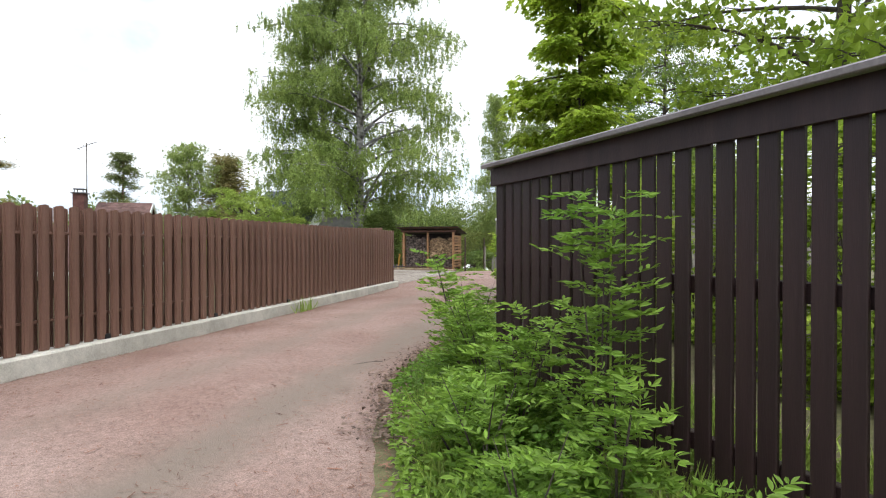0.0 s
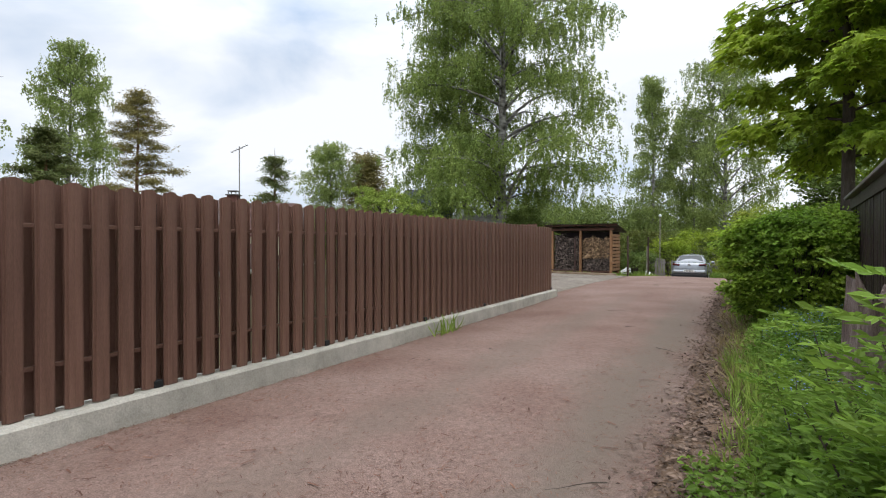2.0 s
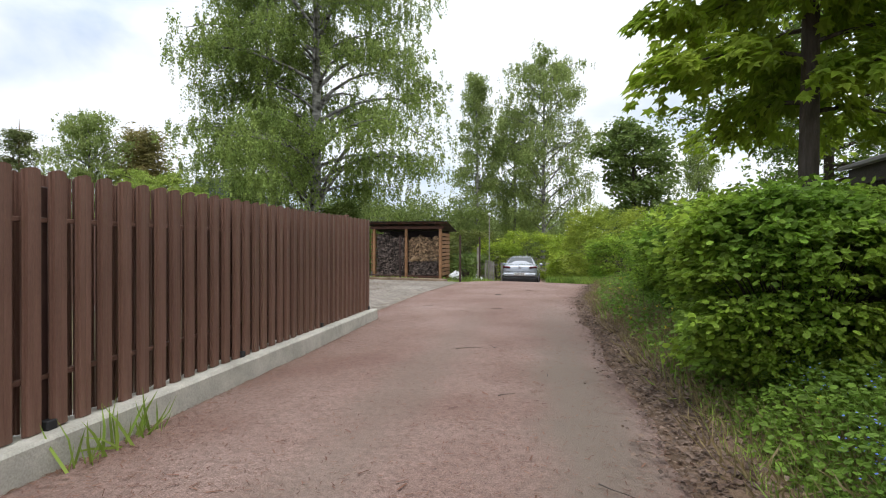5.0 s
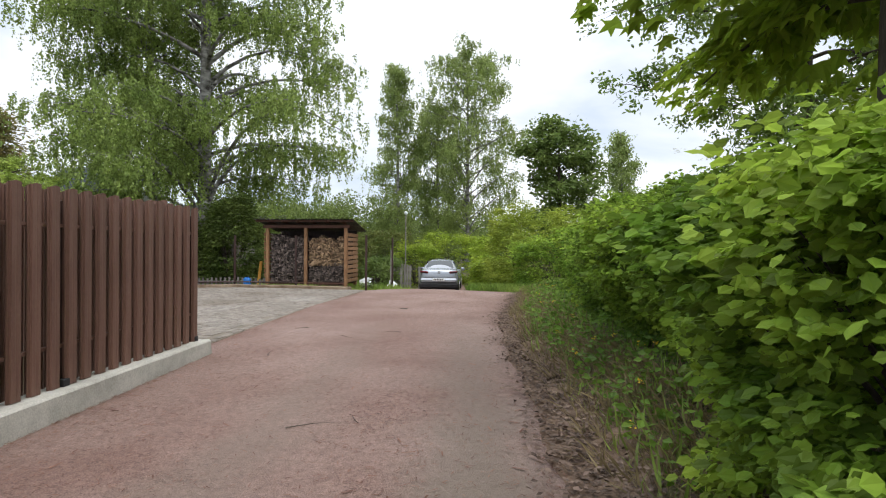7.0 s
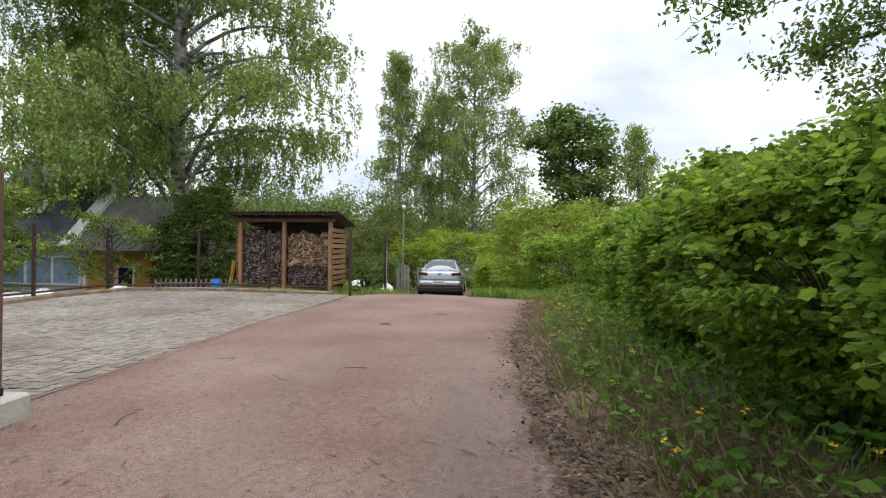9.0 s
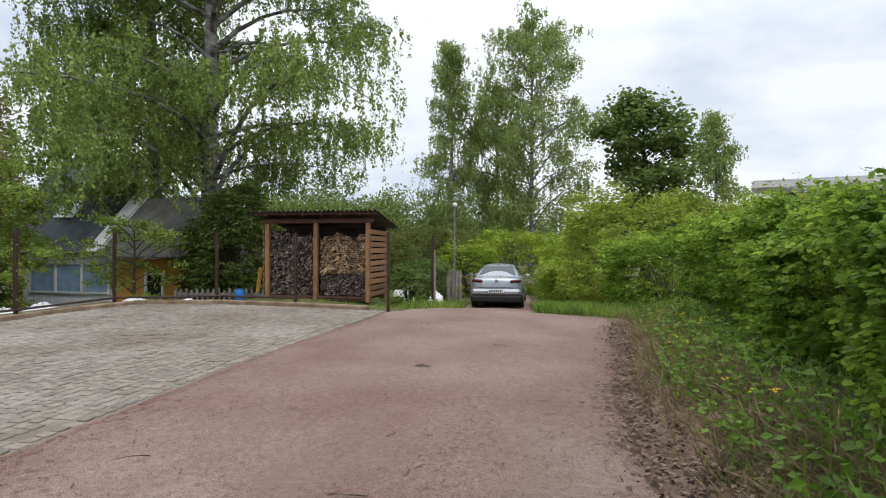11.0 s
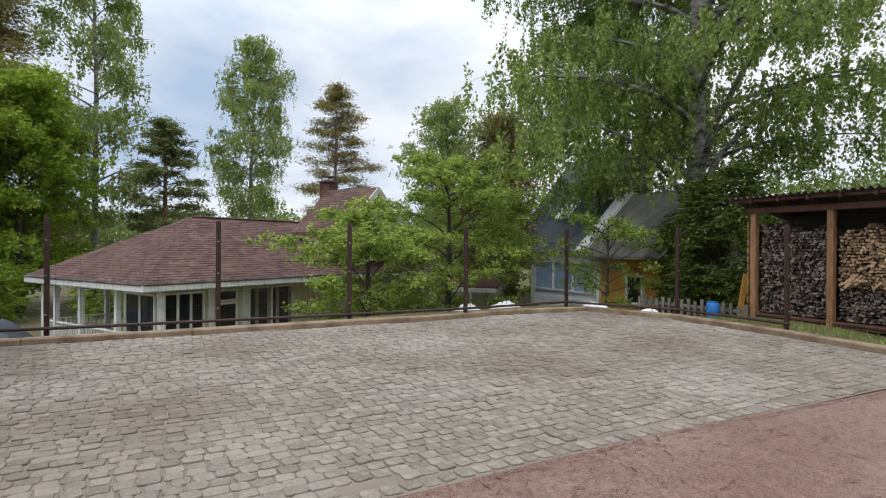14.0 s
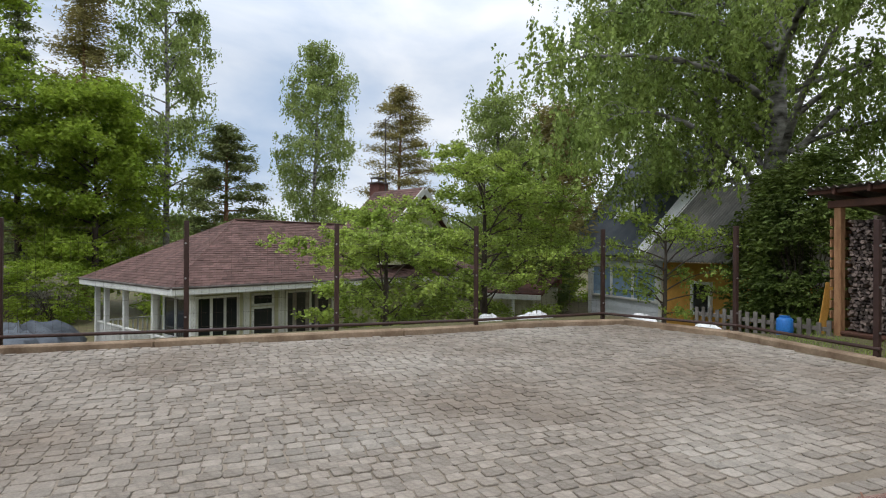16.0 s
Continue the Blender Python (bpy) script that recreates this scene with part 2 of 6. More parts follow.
M_PLATE = mat("white_number_plate", (0.7, 0.7, 0.68), (0.76, 0.76, 0.74), 8, 100, 0.4, 0.0)
M_RIM = mat("alloy_rim", (0.4, 0.4, 0.42), (0.5, 0.5, 0.52), 8, 100, 0.3, 0.0, metal=0.8)
M_GLASS = glass_mat("dark_window_glass", (0.02, 0.024, 0.026))
M_CARGLASS = glass_mat("car_glass", (0.03, 0.038, 0.042), 0.02)
L_BIRCH = leaf_mat("birch_leaves", (0.19, 0.265, 0.065), (0.29, 0.37, 0.095), 0.4, 0.42)
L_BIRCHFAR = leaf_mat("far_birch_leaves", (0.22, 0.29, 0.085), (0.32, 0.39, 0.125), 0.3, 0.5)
L_MAPLE = leaf_mat("maple_leaves", (0.23, 0.34, 0.035), (0.37, 0.47, 0.055), 0.35, 0.55)
L_OAK = leaf_mat("broad_leaves", (0.19, 0.28, 0.03), (0.32, 0.42, 0.055), 0.35, 0.5)
L_DARKMAPLE = leaf_mat("dark_maple_leaves", (0.11, 0.17, 0.04), (0.18, 0.24, 0.06))
L_HEDGE = leaf_mat("hedge_leaves", (0.165, 0.28, 0.035), (0.34, 0.455, 0.06), 0.5, 0.55)
L_SHRUB = leaf_mat("yellow_green_leaves", (0.226, 0.300, 0.038), (0.348, 0.405, 0.060))
L_LIME = leaf_mat("bright_green_leaves", (0.23, 0.33, 0.035), (0.36, 0.44, 0.055), 0.35, 0.5)
L_APPLE = leaf_mat("apple_leaves", (0.23, 0.32, 0.06), (0.36, 0.45, 0.095), 0.45, 0.48)
L_CHERRY = leaf_mat("bird_cherry_leaves", (0.13, 0.21, 0.045), (0.22, 0.3, 0.07), 0.4, 0.5)
L_OLIVE = leaf_mat("olive_bush_leaves", (0.12, 0.15, 0.035), (0.2, 0.225, 0.055), 0.4, 0.4)
L_IVY = leaf_mat("ivy_leaves", (0.075, 0.115, 0.025), (0.15, 0.2, 0.045), 0.45, 0.35)
L_PINE = leaf_mat("pine_needles", (0.13, 0.165, 0.06), (0.2, 0.225, 0.08), 0.35, 0.38)
L_PINEBROWN = leaf_mat("brownish_pine_needles", (0.22, 0.2, 0.07), (0.31, 0.265, 0.1), 0.35, 0.38)
L_WOODS = leaf_mat("far_wood_leaves", (0.135, 0.19, 0.05), (0.21, 0.265, 0.075), 0.3, 0.4)
L_ROWAN = leaf_mat("rowan_leaves", (0.12, 0.225, 0.03), (0.245, 0.37, 0.055), 0.35)
L_GROUND = leaf_mat("ground_elder_leaves", (0.096, 0.188, 0.022), (0.191, 0.300, 0.045), 0.35)
L_GRASS = leaf_mat("grass_blades", (0.148, 0.240, 0.038), (0.278, 0.360, 0.075), 0.4, 0.35)
L_DRY = leaf_mat("dry_grass", (0.17, 0.13, 0.065), (0.27, 0.21, 0.105), 0.3, 0.3)
L_BLUE = leaf_mat("forget_me_not_petals", (0.12, 0.2, 0.6), (0.2, 0.3, 0.75), 0.2, 0.2)
L_WHITE = leaf_mat("white_blossom", (0.7, 0.7, 0.6), (0.8, 0.8, 0.72), 0.1, 0.3)
L_YELLOW = leaf_mat("yellow_petals", (0.75, 0.5, 0.03), (0.85, 0.6, 0.05), 0.1, 0.2)


# ---- building helpers ----
def thing(name, label, category, m=Matrix(), group="", kind=""):
    ob = new(name)
    ob.matrix_world = m
    ob.empty_display_size = 0.2
    return tagged(ob, label, category, group, kind)


def put(name, me, material, parent=None, label=""):
    ob = new(name, me)
    if material and not me.materials:
        me.materials.append(material)
    if parent:
        ob.parent = parent
    if label:
        ob["label"] = label
    return ob


def part(name, bm, material, parent=None, label="", smooth=False):
    me = bpy.data.meshes.new(name)
    bm.to_mesh(me)
    bm.free()
    if smooth:
        me.shade_smooth()
    return put(name, me, material, parent, label)


def box(bm, c, s, rz=0.0, rx=0.0, ry=0.0, bevel=0.0):
    """A box with centre c and sizes s, turned, with bevelled edges."""
    m = Matrix.LocRotScale(Vector(c), Euler((radians(rx), radians(ry), radians(rz))), Vector(s))
    vs = bmesh.ops.create_cube(bm, size=1.0, matrix=m)["verts"]
    if bevel:
        es = list({e for v in vs for e in v.link_edges})
        bmesh.ops.bevel(bm, geom=es, offset=bevel, segments=1, affect="EDGES", profile=0.5)
    return bm


def bar(bm, a, b, w, h, bevel=0.0):
    """A box beam from a to b, w wide and h high."""
    a, b = Vector(a), Vector(b)
    d = b - a
    q = d.to_track_quat("Y", "Z")
    m = Matrix.LocRotScale((a + b) / 2, q, Vector((w, d.length, h)))
    vs = bmesh.ops.create_cube(bm, size=1.0, matrix=m)["verts"]
    if bevel:
        bmesh.ops.bevel(bm, geom=list({e for v in vs for e in v.link_edges}), offset=bevel, segments=1, affect="EDGES")
    return bm


def one(name, material, parent, c, s, rz=0.0, label="", bevel=0.006, rx=0.0, ry=0.0):
    return part(name, box(bmesh.new(), c, s, rz, rx, ry, bevel), material, parent, label)


def rod(bm, a, b, r1, r2=None, n=8):
    a, b = Vector(a), Vector(b)
    d = b - a
    m = Matrix.LocRotScale((a + b) / 2, d.to_track_quat("Z", "Y"), None)
    bmesh.ops.create_cone(bm, cap_ends=True, segments=n, radius1=r1, radius2=r1 if r2 is None else r2, depth=d.length, matrix=m)
    return bm


def sheet(name, verts, faces, material, parent=None, label="", smooth=False):
    """A mesh from numpy arrays: verts (n, 3), faces (m, k)."""
    me = bpy.data.meshes.new(name)
    verts, faces = np.asarray(verts, np.float32), np.asarray(faces, np.int32)
    k = faces.shape[1]
    me.vertices.add(len(verts))
    me.vertices.foreach_set("co", verts.ravel())
    me.loops.add(faces.size)
    me.loops.foreach_set("vertex_index", faces.ravel())
    me.polygons.add(len(faces))
    me.polygons.foreach_set("loop_start", np.arange(0, faces.size, k, dtype=np.int32))
    me.polygons.foreach_set("use_smooth", np.full(len(faces), smooth))
    me.update(calc_edges=True)
    return put(name, me, material, parent, label)


def unit(v):
    return v / np.maximum(np.linalg.norm(v, axis=-1, keepdims=True), 1e-9)


# leaf shapes: axis along x, width along y, fold in z
LEAF = (np.array([[0, 0, 0], [0.5, 0.33, 0.06], [1, 0, -0.05], [0.5, -0.33, 0.06]]), np.array([[0, 1, 2], [0, 2, 3]]))
OVAL = (np.array([[0, 0, 0], [0.22, 0.2, 0.05], [0.58, 0.22, 0.05], [1, 0, -0.08], [0.58, -0.22, 0.05], [0.22, -0.2, 0.05]]), np.array([[0, 2, 1], [0, 3, 2], [0, 4, 3], [0, 5, 4]]))
NARROW = (np.array([[0, 0, 0], [0.45, 0.16, 0.03], [1, 0, -0.08], [0.45, -0.16, 0.03]]), np.array([[0, 1, 2], [0, 2, 3]]))
BLADE = (np.array([[0, 0.03, 0], [0, -0.03, 0], [0.55, 0.025, 0.04], [0.55, -0.025, 0.04], [1, 0, -0.08]]), np.array([[0, 1, 3], [0, 3, 2], [2, 3, 4]]))
FEATHER = (np.array([[0, 0, 0], [0.25, 0.13, 0.03], [0.6, 0.15, 0.03], [1, 0, -0.08], [0.6, -0.15, 0.03], [0.25, -0.13, 0.03]]), np.array([[0, 2, 1], [0, 3, 2], [0, 4, 3], [0, 5, 4]]))
LOBED = (np.array([[0, 0, 0], [0.25, 0.3, 0.03], [0.42, 0.24, 0.05], [0.66, 0.34, -0.02], [1, 0, -0.1], [0.66, -0.34, -0.02], [0.42, -0.24, 0.05], [0.25, -0.3, 0.03]]),
         np.array([[0, 2, 1], [0, 4, 2], [2, 4, 3], [0, 6, 4], [6, 5, 4], [0, 7, 6]]))
PALM = (np.array([[0, 0, 0], [0.05, 0.42, 0.0], [0.32, 0.24, 0.05], [0.62, 0.5, -0.05], [0.62, 0.17, 0.05], [1.0, 0, -0.1],
                  [0.62, -0.17, 0.05], [0.62, -0.5, -0.05], [0.32, -0.24, 0.05], [0.05, -0.42, 0.0]]),
        np.array([[0, 2, 1], [0, 4, 2], [2, 4, 3], [0, 5, 4], [0, 6, 5], [0, 8, 6], [8, 7, 6], [0, 9, 8]]))


def leaves(name, p, axis, size, shape, material, parent, rng, flat=0.0, label="", face=None):
    """Leaves at the points p, pointing along axis; flat 0..1 turns their faces upwards."""
    tv, tf = shape
    n = len(p)
    axis = unit(axis)
    up = unit(rng.normal(size=(n, 3)) * (1 - flat) + np.array([0, 0, 1.0]) * (flat + 0.001))
    if face is not None:
        up = unit(up + face)
    side = unit(np.cross(up, axis))
    nor = np.cross(axis, side)
    s = np.broadcast_to(np.asarray(size, float), (n,))[:, None, None]
    v = p[:, None, :] + s * (tv[None, :, 0:1] * axis[:, None] + tv[None, :, 1:2] * side[:, None] + tv[None, :, 2:3] * nor[:, None])
    f = tf[None] + (np.arange(n) * len(tv))[:, None, None]
    return sheet(name, v.reshape(-1, 3), f.reshape(-1, tf.shape[1]), material, parent, label)


def tubes(name, lines, radii, material, parent, sides=5, label=""):
    """Tapered tubes along many lines of one length: lines (n, k, 3), radii (n, k)."""
    lines, radii = np.asarray(lines, float), np.asarray(radii, float)
    n, k, _ = lines.shape
    t = unit(np.gradient(lines, axis=1))
    ref = np.where(np.abs(t[..., 2:3]) > 0.9, np.array([1.0, 0, 0]), np.array([0, 0, 1.0]))
    u = unit(np.cross(t, ref))
    w = np.cross(t, u)
    a = np.arange(sides) * 2 * np.pi / sides
    ring = np.cos(a)[:, None] * u[..., None, :] + np.sin(a)[:, None] * w[..., None, :]
    v = lines[..., None, :] + radii[..., None, None] * ring
    base = (np.arange(n)[:, None, None] * k + np.arange(k - 1)[None, :, None]) * sides
    i, j = np.arange(sides)[None, None], (np.arange(sides)[None, None] + 1) % sides
    f = np.stack([base + i, base + j, base + sides + j, base + sides + i], -1)
    return sheet(name, v.reshape(-1, 3), f.reshape(-1, 4), material, parent, label, True)


def smooth01(t):
    t = np.clip(t, 0, 1)
    return t * t * (3 - 2 * t)


def bump2(x, y, s, seed=0.0):
    return np.sin(x * s + seed) * np.cos(y * s * 0.83 + seed * 1.7) * 0.5 + np.sin(x * s * 2.3 + y * s * 1.9 + seed) * 0.25


def height_at(x, y):
    """Height of the ground: a level lane, a bank beside it, a terrace that drops to the gardens, and a fall beyond the gate."""
    x, y = np.asarray(x, float), np.asarray(y, float)
    z = np.full(np.broadcast(x, y).shape, 0.17) + 0.0 * x
    z = z - 0.62 * smooth01((y - 27.5) / 7.5) * smooth01((x + 8.5) / 3.0)
    edge = -1.75 + 0.85 * smooth01((y - 19) / 9.0) + 0.95 * smooth01((5.5 - y) / 3.5)
    bank = (0.12 + 0.2 * smooth01((y - 8) / 5.0)) * smooth01((x - edge) / 1.1) * (1 - smooth01((y - 26) / 3.0))
    z = z + bank
    z = z - 0.025 * smooth01((-4.3 - x) / 1.2) * (1 - smooth01((y - 14) / 3.0))
    drop = smooth01((-13.3 - x) / 3.2) * smooth01((y - 8) / 6.0) * (1 - smooth01((y - 27) / 5.0))
    z = z - 2.35 * drop
    rear = smooth01((y - 28.9) / 3.0) * smooth01((-9.5 - x) / 4.0)
    z = np.where(rear > 0, np.minimum(z, z * (1 - rear) + rear * -0.9), z)
    z = z - 0.04 * smooth01((-6.1 - x) / 0.3) * smooth01((x + 13.0) / 0.5) * smooth01((y - 17.0) / 0.3) * (1 - smooth01((y - 27.8) / 0.5))
    far = smooth01((np.hypot(x + 3, y - 14) - 45) / 60.0)
    z = z * (1 - far) + far * -1.0
    return z + 0.02 * bump2(x, y, 0.9) * smooth01((np.abs(x + 4) - 2.2) / 1.0)


# ---- ground, lane and yard ----
def grid(name, xs, ys, zf, material, label="", parent=None, keep=None):
    X, Y = np.meshgrid(xs, ys)
    v = np.stack([X, Y, zf(X, Y)], -1).reshape(-1, 3)
    nx, ny = len(xs), len(ys)
    i = (np.arange(ny - 1)[:, None] * nx + np.arange(nx - 1)[None]).ravel()
    f = np.stack([i, i + 1, i + nx + 1, i + nx], -1)
    if keep is not None:
        f = f[keep(v[f].mean(1))]
    return sheet(name, v, f, material, parent, label, True)


def spread(lo, hi, step, reach):
    inner = np.arange(lo, hi, step)
    out, d, p = [], step, hi
    while p < reach:
        out.append(p)
        d *= 1.25
        p += d
    low = [lo - (q - hi) - step for q in out[::-1]]
    return np.array(low + list(inner) + out)


def road_edge_r(y):
    y = np.asarray(y, float)
    e = -1.78 + 0.9 * smooth01((y - 19) / 9.0) + 0.95 * smooth01((5.5 - y) / 3.5)
    e = np.where(y > 27.3, e - 1.5 * smooth01((y - 27.3) / 1.0), e)
    return e + 0.035 * np.sin(y * 1.7) + 0.02 * np.sin(y * 4.3 + 1) + 0.012 * np.sin(y * 11.3)


def road_edge_l(y):
    y = np.asarray(y, float)
    e = np.where(y < 16.9, -5.66, -5.97 + 0.4 * smooth01((y - 22) / 6.0))
    return np.where(y > 27.9, -5.3 + 0.7 * smooth01((y - 28) / 3.0) + 0.05 * np.sin(3 * y), e)


ground = tagged(grid("ground", spread(-34, 12, 0.3, 1800), spread(-8, 50, 0.3, 1800), height_at, M_SOIL),
                "green grassy soil with low banks beside the lane", "ground", kind="structure")

ys = np.concatenate([np.arange(-14, 3, 0.3), np.arange(3, 44, 0.12)])
us = np.linspace(0, 1, 28)
lo, hi = road_edge_l(ys), road_edge_r(ys)
RX = lo[:, None] * (1 - us) + hi[:, None] * us
RY = np.repeat(ys[:, None], len(us), 1)
crown = 0.035 * (1 - (2 * us - 1) ** 2)[None]
RZ = height_at(RX, RY) + 0.012 + crown + 0.008 * bump2(RX, RY, 2.1, 2)
RZ[:, -1] -= 0.05
i = (np.arange(len(ys) - 1)[:, None] * len(us) + np.arange(len(us) - 1)[None]).ravel()
road = tagged(sheet("road", np.stack([RX, RY, RZ], -1).reshape(-1, 3), np.stack([i, i + 1, i + len(us) + 1, i + len(us)], -1), M_GRAVEL, smooth=True),
              "reddish fine gravel lane with pine needles at the sides", "road", kind="structure")

ys = np.arange(3.0, 27.0, 0.1)
us = np.linspace(0, 1, 7)
rng = np.random.default_rng(6)
BX = (road_edge_r(ys) - 0.2)[:, None] + us[None] * (0.68 + 0.16 * np.sin(ys * 1.9) + 0.1 * np.sin(ys * 5.1))[:, None]
BY = np.repeat(ys[:, None], len(us), 1)
BZ = height_at(BX, BY) + 0.012 + 0.05 * np.sin(us * np.pi)[None] + rng.normal(size=BX.shape) * 0.012
BZ[:, 0] -= 0.05
BZ -= 0.16 * (1 - smooth01((ys - 3.0) / 1.6))[:, None]
BZ[:, -1] -= 0.08
i = (np.arange(len(ys) - 1)[:, None] * len(us) + np.arange(len(us) - 1)[None]).ravel()
tagged(sheet("bank", np.stack([BX, BY, BZ], -1).reshape(-1, 3), np.stack([i, i + 1, i + len(us) + 1, i + len(us)], -1), M_DIRT),
       "bare crumbling brown earth bank under the hedge", "bank", kind="structure")

# yard bed, edging timbers
YARD = [(-6.0, 16.95), (-5.97, 22.0), (-5.6, 27.85), (-8.0, 28.35), (-10.2, 28.6), (-11.9, 28.1), (-12.15, 26.5), (-12.1, 24.0), (-12.35, 20.5), (-12.5, 18.4), (-12.8, 17.5)]


def inside(px, py, poly):
    ok = np.zeros(np.shape(px), bool)
    for (x1, y1), (x2, y2) in zip(poly, poly[1:] + poly[:1]):
        c = (y1 > py) != (y2 > py)
        ok ^= c & (px < (x2 - x1) * (py - y1) / ((y2 - y1) or 1e-9) + x1)
    return ok


bm = bmesh.new()
bed = [bm.verts.new((x, y, 0.18)) for x, y in YARD]
bm.faces.new(bed)
bm.normal_update()
yard = part("pavement", bm, M_SAND)
tagged(yard, "grey cobble pavers with sandy joints in a yard", "pavement", kind="structure")

EDGE = [(-12.85, 17.4), (-12.62, 18.4), (-12.45, 20.5), (-12.22, 24.0), (-12.27, 26.6), (-12.0, 28.2), (-10.2, 28.75), (-8.0, 28.48), (-6.1, 28.05)]
border = thing("yard_edging", "weathered brown timber edging round the paved yard", "edging")
rng = np.random.default_rng(3)
for a, b in zip(EDGE, EDGE[1:]):
    part("timber", bar(bmesh.new(), (*a, 0.2), (*b, 0.2 + rng.uniform(-0.01, 0.01)), 0.17, 0.15, 0.02), M_BEAM, border)


# ---- brown board fence on its kerb ----
def board_mesh(w, h, t, arch=0.02):
    """A pressed board: flat lips at both edges, a stepped-up face with a shallow groove, an arched top."""
    bm = bmesh.new()
    e = 0.019
    prof = [(-w / 2, -t * 0.9), (-w / 2 + 0.002, -t * 0.2), (-w / 2 + e, -t * 0.1), (-w / 2 + e + 0.003, t), (-0.01, t), (0.0, t - 0.002),
            (0.01, t), (w / 2 - e - 0.003, t), (w / 2 - e, -t * 0.1), (w / 2 - 0.002, -t * 0.2), (w / 2, -t * 0.9)]
    lo = [bm.verts.new((x, y, 0)) for y, x in prof]
    hi = [bm.verts.new((x, y, h - arch * (2 * y / w) ** 2)) for y, x in prof]
    lo2 = [bm.verts.new((x - 0.003, y * 0.97, 0)) for y, x in prof]
    hi2 = [bm.verts.new((x - 0.003, y * 0.97, h - arch * (2 * y / w) ** 2)) for y, x in prof]
    for k in range(len(prof) - 1):
        bm.faces.new((lo[k], lo[k + 1], hi[k + 1], hi[k]))
        bm.faces.new((lo2[k + 1], lo2[k], hi2[k], hi2[k + 1]))
        bm.faces.new((hi[k], hi[k + 1], hi2[k + 1], hi2[k]))
    me = bpy.data.meshes.new("board")
    bm.to_mesh(me)
    bm.free()
    me.materials.append(M_FENCE)
    return me


def board_fence(a, b, zb, top, posts, label):
    """Boards on both sides of two rails, staggered, between square posts."""
    a, b = Vector((*a, 0)), Vector((*b, 0))
    d = (b - a).normalized()
    ang = math.degrees(math.atan2(-d.x, d.y))
    fence = thing("fence", label, "fence", pose(a.x, a.y, 0, 0, 0, ang))
    L = (b - a).length
    me = board_mesh(0.13, top - zb - 0.012, 0.014)
    wide = board_mesh(0.186, top - zb - 0.022, 0.011)
    rng = np.random.default_rng(8)
    y = 0.154
    while y < L - 0.02:
        for side, off in ((0.05, 0.0), (-0.046, 0.0968)):
            if y + off < L:
                ob = put("board", me if side > 0 else wide, None, fence)
                ob.location = (side + rng.normal() * 0.002, y + off, zb + 0.004 + abs(rng.normal()) * 0.003)
                ob.rotation_euler = (rng.normal() * 0.003, 0, rng.normal() * 0.02 + (0 if side > 0 else math.pi))
        y += 0.1935
    for z in (0.70, 1.68):
        part("rail", box(bmesh.new(), (0.0, L / 2, z), (0.044, L, 0.032), bevel=0.004), M_FENCE, fence)
    for py in posts:
        part("post", box(bmesh.new(), (-0.006, py, (zb + top) / 2 - 0.06), (0.034, 0.06, top - zb - 0.1), bevel=0.005), M_STEEL, fence)
        part("post_foot", box(bmesh.new(), (0.03, py, zb + 0.03), (0.085, 0.08, 0.06), bevel=0.005), M_BLACK, fence)
    return fence


KZ = 0.37
FY = -7.0
board_fence((-5.80, FY), (-5.80, 17.04), KZ, 2.0, [q - FY for q in (-5.8, -3.5, -1.2, 1.1, 3.45, 5.8, 7.95, 10.3, 12.6, 14.75, 16.97)],
            "tall brown painted board fence standing on a concrete kerb")
board_fence((-6.05, 17.0), (-13.0, 17.75), 0.25, 2.1, [0.1, 2.4, 4.7, 6.9], "tall brown painted board fence beside the paved yard")
kerb = thing("kerb", "long pale cast concrete kerb under the brown fence", "kerb", kind="structure")
bm = bmesh.new()
n = 90
ky = np.linspace(FY - 0.5, 17.12, n)
rng = np.random.default_rng(5)
rows = []
for y in ky:
    jx = rng.normal() * 0.004
    rows.append([bm.verts.new(p) for p in ((-5.96, y, 0.0), (-5.96, y, KZ), (-5.64 + jx, y, KZ + rng.normal() * 0.003), (-5.62 + jx, y, KZ - 0.02), (-5.60 + jx, y, 0.0))])
for p, q in zip(rows, rows[1:]):
    for k in range(4):
        bm.faces.new((p[k], q[k], q[k + 1], p[k + 1]))
bm.faces.new(rows[-1])
bm.faces.new(rows[0][::-1])
bmesh.ops.recalc_face_normals(bm, faces=bm.faces)
part("kerb_body", bm, M_CONC, kerb)


